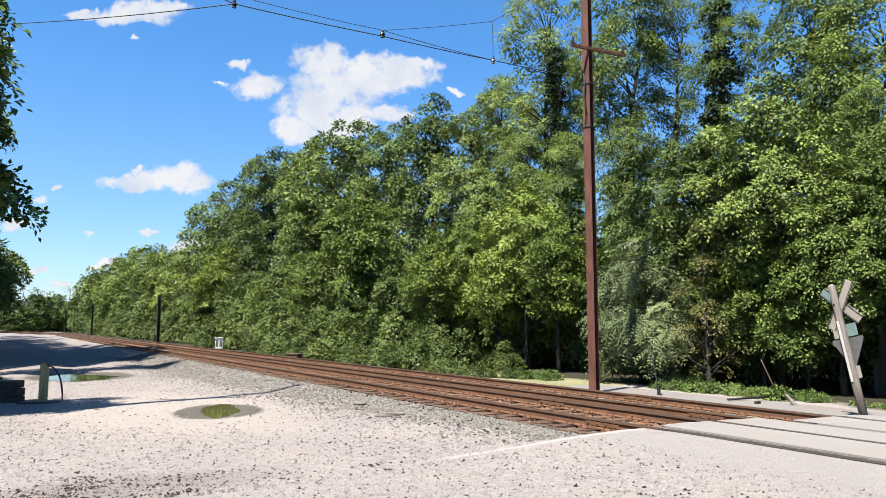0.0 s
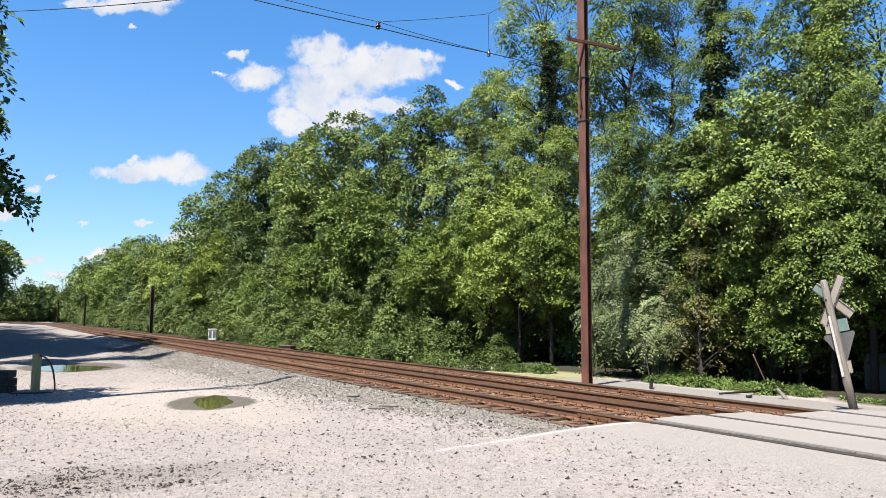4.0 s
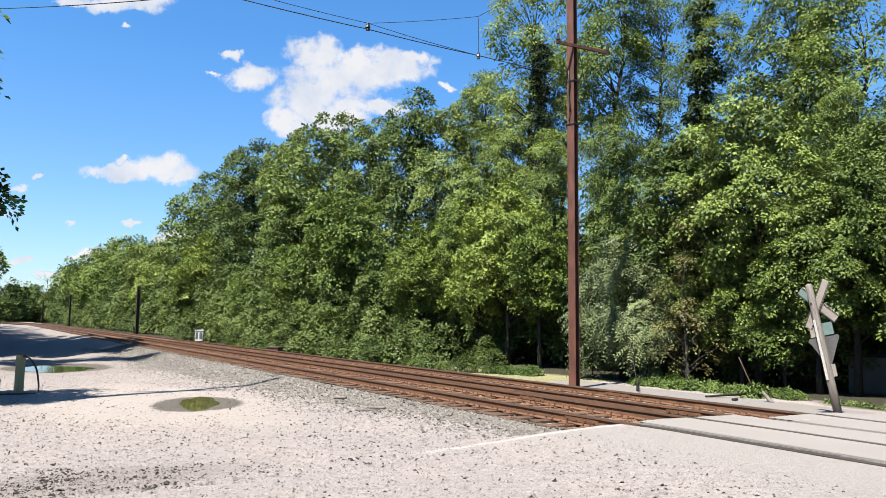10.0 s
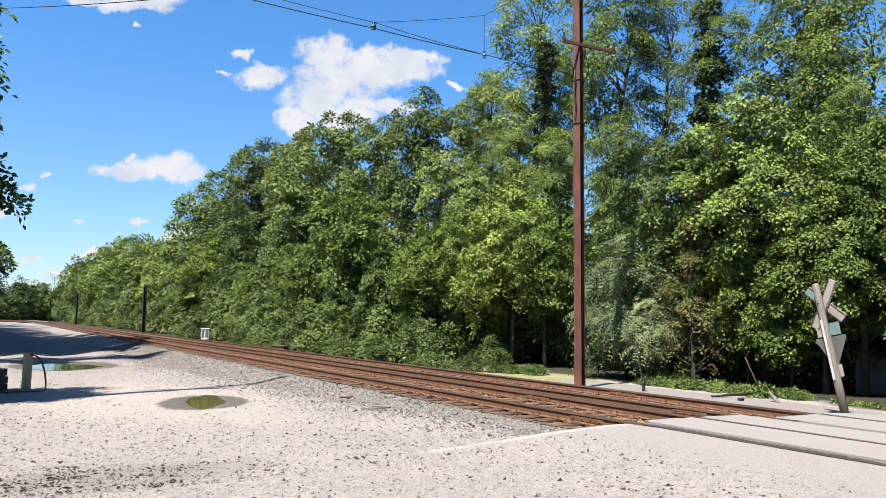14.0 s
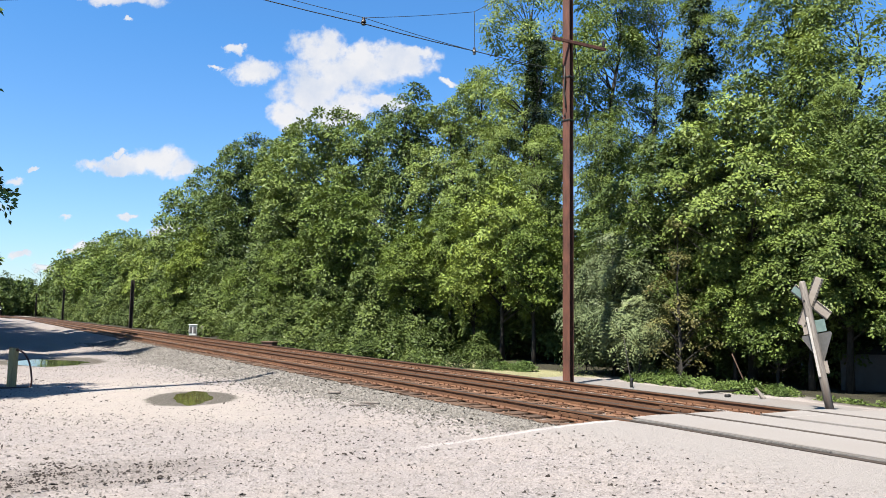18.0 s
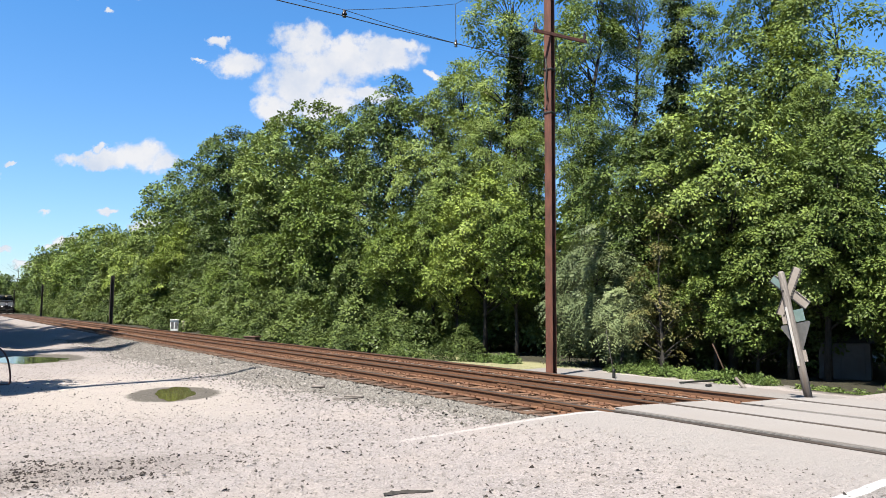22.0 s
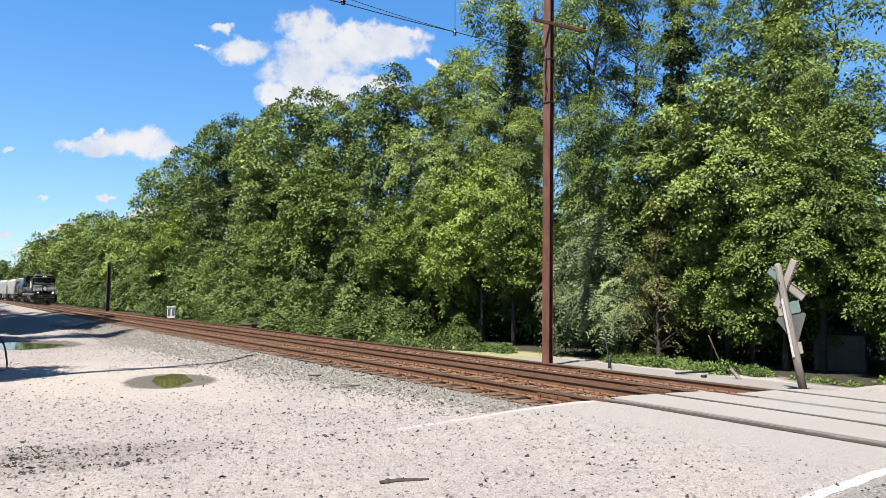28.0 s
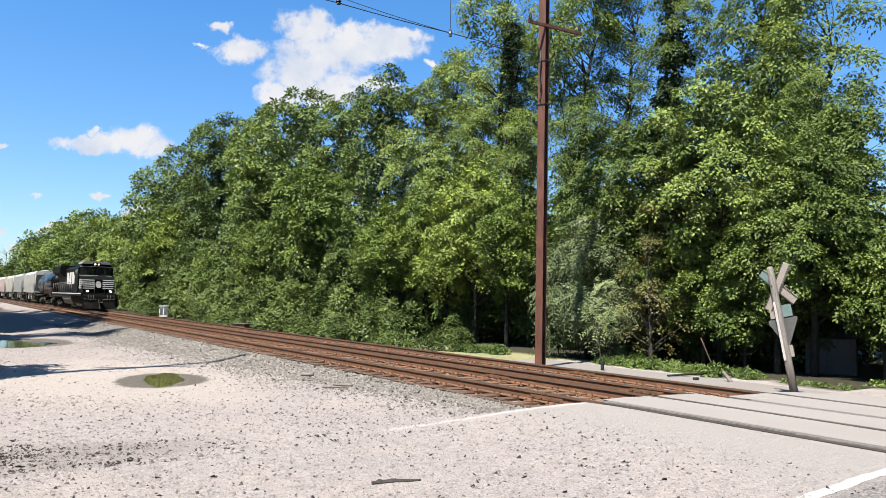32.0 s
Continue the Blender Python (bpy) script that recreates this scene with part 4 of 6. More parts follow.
stones("ballast_stones", s, n, z, 0.032 + 0.055 * rng.random(k) + 0.0005 * s, M_BALLAST_STONE, "grey crushed stone ballast along the track shoulder", 11)
# between and beside the rails
k = 23000
s = 8.8 + 40 * rng.random(k) ** 1.4
n = 8.4 + 5.4 * rng.random(k)
z = np.full(k, -0.19) - 0.03 * smooth(11, 12, n)
keep = (n > 8.9) | (rng.random(k) < 0.25)
s, n, z, k = s[keep], n[keep], z[keep], int(keep.sum())
stones("track_stones", s, n, z, 0.028 + 0.036 * rng.random(k), M_RUST_STONE, "rust-stained crushed stones between the ties", 12)
# the lot
k = 92000
s = -1 + 36 * rng.random(k) ** 1.2
n = -3 + 10.6 * rng.random(k)
near = np.hypot(s - 0.0, n) > 3.0
dry = np.ones(k, bool)
for p in PUDDLES:
    dry &= hollow(s, n, p) > 0.95
patch = 0.5 + 0.5 * wave(s * 0.8 + 3, n * 0.7)
bare = np.hypot((s - 18.0) / 6.0, (n - 3.4) / 2.7) + 0.25 * wave(s, n)
keep = near & dry & (rng.random(k) < 0.12 + 0.88 * smooth(0.8, 1.15, bare)) & (rng.random(k) < (0.35 + 0.65 * patch) * np.where((s < 8) & (n > 3), 0.8 - 0.75 * smooth(6.2, 8.4, n), 1.0))
s, n = s[keep], n[keep]
z = np.where(s < 8.2, road_level(n) + 0.004 * wave(s * 1.5, n), ground_z(s, n))
size = 0.013 + 0.046 * rng.random(len(s)) ** 2.8
stones("gravel", s, n, z, size, M_GRAVEL, "small pale stones strewn over the lot", 13)
k = 5200
s = 1 + 22 * rng.random(k) ** 1.1
n = -3 + 10.4 * rng.random(k)
keep = (np.hypot(s, n) > 3.5) & (hollow(s, n, PUDDLES[0]) > 1.6)
s, n = s[keep], n[keep]
z = np.where(s < 8.2, road_level(n) + 0.004 * wave(s * 1.5, n), ground_z(s, n))
stones("dark_pebbles", s, n, z, 0.014 + 0.05 * rng.random(len(s)) ** 4, M_CLOD, "scattered dark pebbles and clods of dirt", 14)

# churned dirt near the road
k = 1700
heap = rng.integers(0, 55, k)                      # the clods lie in small heaps
s = 8.8 + 0.42 * rng.normal(size=55)[heap] + 0.09 * rng.normal(size=k)
n = 1.1 + 1.1 * rng.normal(size=55)[heap] + 0.13 * rng.normal(size=k)
ok = np.hypot(s, n) > 4.0
s, n = s[ok], n[ok]
z = np.where(s < 8.2, road_level(n), ground_z(s, n))
z = np.maximum(z, ground_z(s, n))
stones("dirt_clods", s, n, z, 0.010 + 0.034 * rng.random(len(s)) ** 3.5 + 0.05 * rng.random(len(s)) ** 14, M_CLOD, "churned dark dirt clods on the gravel", 15, 0.6)


# ---- train ----
M_BLACK = surf("loco_black", (0.0028, 0.0028, 0.0029), (0.0063, 0.0063, 0.0063), 8, 1.2, 0.5, relief=0.05, stain=(0.0091, 0.0084, 0.0077), stain_at=0.64, spec=0.04)
M_UNDER = surf("grimy_running_gear", (0.0056, 0.005, 0.0045), (0.0196, 0.0168, 0.0146), 10, 1.5, 0.8, relief=0.3)
M_LOCOWHITE = surf("loco_white", (0.3465, 0.3465, 0.3412), (0.4095, 0.4095, 0.4042), 10, 1.5, 0.45, relief=0.02)
M_LOCOGREY = surf("tank_grey", (0.0832, 0.0832, 0.0794), (0.1285, 0.1247, 0.121), 8, 1.0, 0.6, relief=0.1)
M_CABGLASS = glass_mat("dark_cab_glass", (0.01, 0.012, 0.014), 0.06)
M_LAMP = glow_mat("lit_headlight", (1.0, 0.9, 0.7), 4.9)
M_LAMPDIM = glow_mat("dim_headlight", (1.0, 0.78, 0.42), 0.32)
M_PLOW = surf("sooty_plow", (0.0015, 0.0015, 0.0014), (0.0049, 0.0045, 0.0042), 9, 1.2, 0.75, relief=0.3, stain=(0.0098, 0.0084, 0.007), stain_at=0.62, spec=0.03)
M_RAILING = surf("dull_railing_paint", (0.098, 0.098, 0.0945), (0.154, 0.154, 0.147), 10, 2, 0.6, relief=0.05)
M_TANK = surf("tank_black", (0.0014, 0.0014, 0.0015), (0.0035, 0.0035, 0.0035), 7, 0.8, 0.26, relief=0.05, stain=(0.0063, 0.006, 0.0056), stain_at=0.64, spec=0.28)
HOPPER_PAINT = [
    surf("hopper_light_grey", (0.203, 0.2071, 0.1989), (0.2517, 0.2517, 0.2395), 5, 0.6, 0.6, relief=0.08, stain=(0.1705, 0.1624, 0.1462), stain_at=0.6, stretch=(1, 1, 0.3)),
    surf("hopper_grey", (0.1624, 0.1705, 0.1665), (0.2111, 0.2152, 0.2111), 5, 0.6, 0.6, relief=0.08, stain=(0.134, 0.1299, 0.1218), stain_at=0.6, stretch=(1, 1, 0.3)),
    surf("hopper_cream", (0.2436, 0.2355, 0.203), (0.2923, 0.2842, 0.2517), 5, 0.6, 0.6, relief=0.08, stain=(0.203, 0.1827, 0.1543), stain_at=0.6, stretch=(1, 1, 0.3)),
    surf("hopper_pinkish", (0.2355, 0.1827, 0.1705), (0.2842, 0.2314, 0.2152), 5, 0.6, 0.6, relief=0.08, stain=(0.1868, 0.134, 0.1177), stain_at=0.6, stretch=(1, 1, 0.3)),
]


def wheel_mesh():
    bm = bmesh.new()
    cyl(bm, (0, -0.06, 0), (0, 0.06, 0), 0.48, 0.48, 20)
    cyl(bm, (0, -0.09, 0), (0, -0.055, 0), 0.52, 0.5, 20)
    cyl(bm, (0, 0.05, 0), (0, 0.10, 0), 0.16, 0.12, 10)
    return mesh_of("wheel", bm, M_UNDER, False)


WHEEL = wheel_mesh()


def truck(car, x, axles, pitch):
    half = pitch * (axles - 1) / 2
    bm = bmesh.new()
    for sy in (-1, 1):
        y = sy * 1.02
        prism(bm, [(x - half - 0.3, 0.72), (x - half - 0.3, 0.5), (x - half * 0.5, 0.32), (x + half * 0.5, 0.32), (x + half + 0.3, 0.5), (x + half + 0.3, 0.72), (x, 0.85)], "y", y - 0.09, y + 0.09)
        for k in range(axles):
            ax = x - half + pitch * k
            box(bm, ax - 0.17, ax + 0.17, y - 0.16, y + 0.16, 0.36, 0.66, 0.02)
    box(bm, x - 0.25, x + 0.25, -1.0, 1.0, 0.5, 0.95, 0.02)
    tk = part("truck", bm, M_UNDER, car)
    for k in range(axles):
        for sy in (-1, 1):
            ob = part("wheel", WHEEL, None, tk)
            ob.matrix_basis = pose(x - half + pitch * k, sy * 0.78, 0.49, 0, 0, 0 if sy > 0 else 180)
    return tk


def coupler(car, x, d):
    bm = bmesh.new()
    box(bm, x, x + d * 0.45, -0.09, 0.09, 0.78, 1.0, 0.02)
    box(bm, x + d * 0.3, x + d * 0.6, -0.16, 0.16, 0.74, 1.04, 0.04)
    part("coupler", bm, M_UNDER, car)


def locomotive():
    c = thing("locomotive", Matrix.Identity(4), "black diesel freight locomotive with white nose stripes and lit headlights", "locomotive")
    bm = bmesh.new()
    box(bm, 0.45, 21.8, -1.52, 1.52, 1.30, 1.62, 0.03)
    part("frame", bm, M_BLACK, c)
    for sy in (-1, 1):
        bm = bmesh.new()
        box(bm, 0.5, 21.7, sy * 1.523 - 0.004, sy * 1.523 + 0.004, 1.50, 1.58)
        part("sill_stripe", bm, M_LOCOWHITE, c, "white line along the frame")
    bm = bmesh.new()
    prism(bm, [(0.0, 0.14), (0.12, 0.14), (0.5, 1.35), (0.35, 1.5), (0.22, 1.3)], "y", -1.38, 1.38)
    prism(bm, [(-0.25, 0.14), (0.1, 0.14), (0.25, 0.75), (0.05, 0.75)], "y", -1.3, 1.3)
    part("snowplow", bm, M_PLOW, c)
    for y in (-0.95, -0.72, 0.5, 0.72, 0.95):
        bm = bmesh.new()
        tube(bm, [(0.3, y, 1.42), (0.12, y, 1.2), (0.1, y + 0.03, 0.9), (0.2, y + 0.05, 0.72)], 0.028, 6)
        part("brake_hose", bm, M_UNDER, c)
    for sy in (-1, 1):
        bm = bmesh.new()
        tube(bm, [(0.26, sy * 1.3, 1.3), (0.16, sy * 1.28, 1.05), (0.16, sy * 0.35, 1.0), (0.26, sy * 0.3, 1.25)], 0.018, 6)
        part("uncoupling_lever", bm, M_RAILING, c)
    bm = bmesh.new()
    prism(bm, [(-0.3, 0.16), (-0.24, 0.16), (0.06, 0.78), (0.0, 0.78)], "y", -0.03, 0.03)
    part("plow_ridge", bm, M_UNDER, c)
    for sy in (-1, 1):
        bm = bmesh.new()
        for k in range(4):
            box(bm, 0.5, 0.95, sy * 1.4 - 0.24, sy * 1.4 + 0.02, 0.35 + 0.27 * k, 0.39 + 0.27 * k)
        box(bm, 0.44, 0.5, sy * 1.4 - 0.26, sy * 1.4 + 0.02, 0.3, 1.5)
        part("steps", bm, M_BLACK, c)
    # wide nose
    bm = bmesh.new()
    vs = prism(bm, [(1.15, 1.62), (1.0, 2.9), (1.35, 3.12), (2.7, 3.25), (2.7, 1.62)], "y", -1.42, 1.42)
    for v in vs:
        if v.co.x < 1.5:
            v.co.y *= 0.96 if v.co.z < 3.0 else 0.9
    nose = part("nose", bm, M_BLACK, c)
    for k in range(5):
        z = 2.02 + 0.19 * k
        xf = 1.15 - 0.15 * (z - 1.62) / 1.28
        for y0, y1 in ((-1.33, -0.36), (0.36, 1.33)):
            bm = bmesh.new()
            box(bm, xf - 0.022, xf - 0.004, y0, y1, z, z + 0.09)
            part("nose_stripe", bm, M_LOCOWHITE, nose, "white stripe across the nose")
        for sy in (-1, 1):
            bm = bmesh.new()
            vs = box(bm, 1.2, 2.68, sy * 1.43 - 0.004, sy * 1.43 + 0.004, z, z + 0.09)
            for v in vs:
                v.co.y = sy * (1.37 + 0.062 * min(1, (v.co.x - 1.1) / 1.58)) + (v.co.y - sy * 1.43)
            part("side_stripe", bm, M_LOCOWHITE, nose)
    bm = bmesh.new()
    prism(bm, [(-0.2, 2.12), (-0.24, 2.4), (-0.12, 2.68), (0.06, 2.76), (0.2, 2.6), (0.2, 2.3), (0.1, 2.12)], "x", 1.02, 1.06)
    part("emblem", bm, M_LOCOWHITE, nose, "plain white emblem shape")
    # cab
    bm = bmesh.new()
    prism(bm, [(-1.55, 1.62), (1.55, 1.62), (1.55, 3.95), (1.25, 4.42), (0.8, 4.58), (-0.8, 4.58), (-1.25, 4.42), (-1.55, 3.95)], "x", 2.7, 5.3)
    cab = part("cab", bm, M_BLACK, c)
    bm = bmesh.new()
    prism(bm, [(-1.3, 4.40), (1.3, 4.40), (1.05, 4.66), (-1.05, 4.66)], "x", 2.45, 5.3)
    part("cab_roof", bm, M_LOCOGREY, cab, "grey sunlit cab roof")
    for y0, y1 in ((-1.38, -0.75), (-0.70, -0.06), (0.06, 0.70), (0.75, 1.38)):
        bm = bmesh.new()
        box(bm, 2.665, 2.695, y0, y1, 3.36, 4.06, 0.01)
        part("windshield", bm, M_CABGLASS, cab)
    bm = bmesh.new()
    box(bm, 2.64, 2.69, -1.45, 1.45, 4.12, 4.18)
    box(bm, 2.64, 2.69, -1.45, 1.45, 3.26, 3.31)
    part("trim", bm, M_LOCOWHITE, cab, "pale line over the windshield")
    for sy in (-1, 1):
        for x0, x1 in ((3.0, 3.75), (3.85, 4.6)):
            bm = bmesh.new()
            box(bm, x0, x1, sy * 1.555 - 0.008, sy * 1.555 + 0.008, 3.1, 3.85, 0.004)
            part("side_window", bm, M_CABGLASS, cab)
        bm = bmesh.new()
        box(bm, 4.75, 5.2, sy * 1.556 - 0.008, sy * 1.556 + 0.008, 2.5, 3.3)
        part("number_board", bm, M_LOCOWHITE, cab, "white painted bar under the cab window")
    bm = bmesh.new()
    box(bm, 2.40, 2.62, -0.34, 0.34, 4.2, 4.52, 0.02)
    lightbox = part("headlight", bm, M_BLACK, c)
    for y in (-0.15, 0.15):
        bm = bmesh.new()
        cyl(bm, (2.33, y, 4.36), (2.40, y, 4.36), 0.09, 0.09, 14)
        part("lens", bm, M_LAMPDIM, lightbox, "yellowish lit headlight lens")
    for y in (-1.0, 1.0):
        bm = bmesh.new()
        box(bm, 0.5, 0.75, y - 0.17, y + 0.17, 1.62, 1.96, 0.03)
        d = part("ditch_light", bm, M_BLACK, c)
        bm = bmesh.new()
        cyl(bm, (0.45, y, 1.79), (0.5, y, 1.79), 0.095, 0.095, 14)
        part("lens", bm, M_LAMP, d, "bright lit ditch light lens")
    # long hood
    bm = bmesh.new()
    prism(bm, [(-0.95, 1.62), (0.95, 1.62), (0.95, 4.1), (0.7, 4.36), (-0.7, 4.36), (-0.95, 4.1)], "x", 5.3, 21.0)
    hood = part("long_hood", bm, M_BLACK, c)
    bm = bmesh.new()
    prism(bm, [(-1.0, 3.3), (1.0, 3.3), (1.5, 3.75), (1.5, 4.45), (1.3, 4.6), (-1.3, 4.6), (-1.5, 4.45), (-1.5, 3.75)], "x", 15.8, 21.0)
    part("radiator", bm, M_BLACK, hood)
    bm = bmesh.new()
    box(bm, 6.6, 9.2, -1.02, 1.02, 4.0, 4.46, 0.08)
    part("dynamic_brake", bm, M_BLACK, hood)
    for k in range(9):
        for sy in (-1, 1):
            bm = bmesh.new()
            box(bm, 9.6 + 0.66 * k, 10.18 + 0.66 * k, sy * 0.955 - 0.02, sy * 0.955 + 0.02, 1.85, 3.6, 0.01)
            part("hood_door", bm, M_BLACK, hood)
    bm = bmesh.new()
    prism(bm, [(-0.30, 2.2), (0.30, 2.2), (0.35, 3.1), (-0.35, 3.1)], "x", 6.3, 6.9)
    part("hood_louver", bm, M_UNDER, hood)
    for sy in (-1, 1):
        for x0, x1 in ((9.2, 10.7), (11.1, 12.5), (12.9, 14.2)):
            bm = bmesh.new()
            box(bm, x0, x1, sy * 0.985 - 0.008, sy * 0.985 + 0.008, 2.5, 3.75)
            part("marking", bm, M_LOCOWHITE, hood, "white marking bar on the hood side")
    bm = bmesh.new()
    prism(bm, [(-1.35, 0.95), (-1.1, 0.45), (1.1, 0.45), (1.35, 0.95), (1.35, 1.28), (-1.35, 1.28)], "x", 8.0, 13.8)
    part("fuel_tank", bm, M_LOCOGREY, c, "dusty grey fuel tank")
    for x in (3.9, 17.9):
        truck(c, x, 3, 1.75)
    # handrails
    for sy in (-1, 1):
        bm = bmesh.new()
        tube(bm, [(5.3, sy * 1.46, 2.65), (21.5, sy * 1.46, 2.65)], 0.02, 6)
        part("handrail", bm, M_RAILING, c)
        for k in range(11):
            bm = bmesh.new()
            tube(bm, [(5.5 + 1.58 * k, sy * 1.46, 1.6), (5.5 + 1.58 * k, sy * 1.46, 2.65)], 0.018, 6)
            part("stanchion", bm, M_RAILING, c)
        bm = bmesh.new()
        tube(bm, [(0.5, sy * 1.4, 0.6), (0.48, sy * 1.42, 2.55), (0.95, sy * 1.42, 2.6), (1.4, sy * 1.42, 2.0)], 0.018, 6)
        part("grab_iron", bm, M_RAILING, c)
    bm = bmesh.new()
    for y in (-0.42, 0.42):
        tube(bm, [(0.42, y, 1.6), (0.40, y, 2.5)], 0.018, 6)
    tube(bm, [(0.40, -1.4, 2.5), (0.40, 1.4, 2.5)], 0.018, 6)
    part("front_rail", bm, M_RAILING, c)
    coupler(c, -0.05, -1)
    coupler(c, 21.8, 1)
    return c


def tank_car():
    c = thing("tank_car", Matrix.Identity(4), "glossy black tank car behind the locomotive", "rail car")
    bm = bmesh.new()
    prof = [(0.6, 0.35), (0.68, 0.8), (0.85, 1.15), (1.1, 1.38), (1.4, 1.46)]
    pts = [(x, 0, 2.62) for x, _ in prof] + [(16.0 - x, 0, 2.62) for x, _ in prof[::-1]]
    tube(bm, pts, [r for _, r in prof] + [r for _, r in prof[::-1]], 28)
    tk = part("tank", bm, M_TANK, c)
    bm = bmesh.new()
    cyl(bm, (8, 0, 4.0), (8, 0, 4.5), 0.5, 0.46, 16)
    cyl(bm, (8, 0, 4.5), (8, 0, 4.56), 0.54, 0.5, 16)
    part("dome", bm, M_TANK, tk)
    for x in (4.2, 11.8):
        bm = bmesh.new()
        cyl(bm, (x, 0, 2.62), (x + 0.1, 0, 2.62), 1.475, 1.475, 28, caps=False)
        part("band", bm, M_TANK, tk)
    bm = bmesh.new()
    box(bm, 0.1, 15.9, -0.35, 0.35, 0.95, 1.3, 0.02)
    box(bm, 0.1, 1.4, -1.4, 1.4, 1.05, 1.25, 0.02)
    box(bm, 14.6, 15.9, -1.4, 1.4, 1.05, 1.25, 0.02)
    part("sill", bm, M_UNDER, c)
    for sy in (-1, 1):
        bm = bmesh.new()
        tube(bm, [(0.15, sy * 1.4, 1.2), (0.15, sy * 1.4, 2.2), (1.4, sy * 1.42, 2.2)], 0.03, 6)
        tube(bm, [(15.85, sy * 1.4, 1.2), (15.85, sy * 1.4, 2.2), (14.6, sy * 1.42, 2.2)], 0.03, 6)
        tube(bm, [(7.5, sy * 1.5, 1.2), (7.5, sy * 1.5, 3.9), (7.5, sy * 0.6, 4.3)], 0.03, 6)
        tube(bm, [(7.95, sy * 1.5, 1.2), (7.95, sy * 1.5, 3.9), (7.95, sy * 0.6, 4.3)], 0.03, 6)
        for k in range(8):
            tube(bm, [(7.5, sy * 1.5, 1.35 + 0.34 * k), (7.95, sy * 1.5, 1.35 + 0.34 * k)], 0.02, 5)
        part("ladder", bm, M_UNDER, c)
    for x in (2.2, 13.8):
        truck(c, x, 2, 1.75)
    coupler(c, 0.1, -1)
    coupler(c, 15.9, 1)
    return c


def hopper_car(paint, word):
    c = thing("hopper_car", Matrix.Identity(4), word + " covered hopper car with ribbed sides", "rail car", "hopper cars of the train")
    bm = bmesh.new()
    prism(bm, [(-1.55, 1.5), (1.55, 1.5), (1.58, 4.1), (1.2, 4.5), (-1.2, 4.5), (-1.58, 4.1)], "x", 1.6, 15.9)
    prism(bm, [(0.9, 4.0), (1.6, 4.0), (1.6, 1.7), (1.45, 2.6)], "y", -1.5, 1.5)
    prism(bm, [(16.6, 4.0), (15.9, 4.0), (15.9, 1.7), (16.05, 2.6)], "y", -1.5, 1.5)
    body = part("body", bm, paint, c)
    for k in range(11):
        for sy in (-1, 1):
            bm = bmesh.new()
            box(bm, 1.75 + 1.39 * k - 0.05, 1.75 + 1.39 * k + 0.05, sy * 1.58 - 0.03, sy * 1.58 + 0.03, 1.5, 4.1)
            part("rib", bm, paint, body)
    for k in range(4):
        bm = bmesh.new()
        x = 3.2 + 3.7 * k
        prism(bm, [(x - 1.5, 1.5), (x + 1.5, 1.5), (x + 0.35, 0.55), (x - 0.35, 0.55)], "y", -1.3, 1.3)
        part("hopper_bay", bm, M_UNDER if k in (0, 3) else paint, body)
    bm = bmesh.new()
    box(bm, 1.6, 15.9, -0.45, 0.45, 4.5, 4.62, 0.02)
    for k in range(8):
        cyl(bm, (2.5 + 1.8 * k, 0, 4.6), (2.5 + 1.8 * k, 0, 4.72), 0.34, 0.3, 12)
    part("roof_hatches", bm, paint, body)
    bm = bmesh.new()
    box(bm, 0.1, 17.4, -0.3, 0.3, 1.0, 1.35, 0.02)
    box(bm, 0.1, 1.5, -1.5, 1.5, 1.1, 1.3, 0.02)
    box(bm, 16.0, 17.4, -1.5, 1.5, 1.1, 1.3, 0.02)
    part("sill", bm, M_UNDER, c)
    for x in (0.15, 17.35):
        for sy in (-1, 1):
            bm = bmesh.new()
            for dx in (0, 0.4 if x < 5 else -0.4):
                tube(bm, [(x + dx, sy * 1.5, 1.2), (x + dx, sy * 1.5, 4.2)], 0.03, 5)
            for k in range(9):
                tube(bm, [(x, sy * 1.5, 1.4 + 0.33 * k), (x + (0.4 if x < 5 else -0.4), sy * 1.5, 1.4 + 0.33 * k)], 0.02, 5)
            part("ladder", bm, paint, c)
    for x in (2.0, 15.5):
        truck(c, x, 2, 1.75)
    coupler(c, 0.1, -1)
    coupler(c, 17.4, 1)
    return c


TRAIN = [(locomotive(), 0.0), (tank_car(), 23.0)]
WORDS = ["light grey", "dusty grey", "cream white", "faded pink", "light grey", "cream white", "faded pink", "dusty grey"]
FIRST = {}
for k, word in enumerate(WORDS):
    if word not in FIRST:
        FIRST[word] = hopper_car(HOPPER_PAINT[("light grey", "dusty grey", "cream white", "faded pink").index(word)], word)
        car = FIRST[word]
    else:
        car = copy_thing(FIRST[word], Matrix.Identity(4))
    TRAIN.append((car, 40.0 + 18.4 * k))


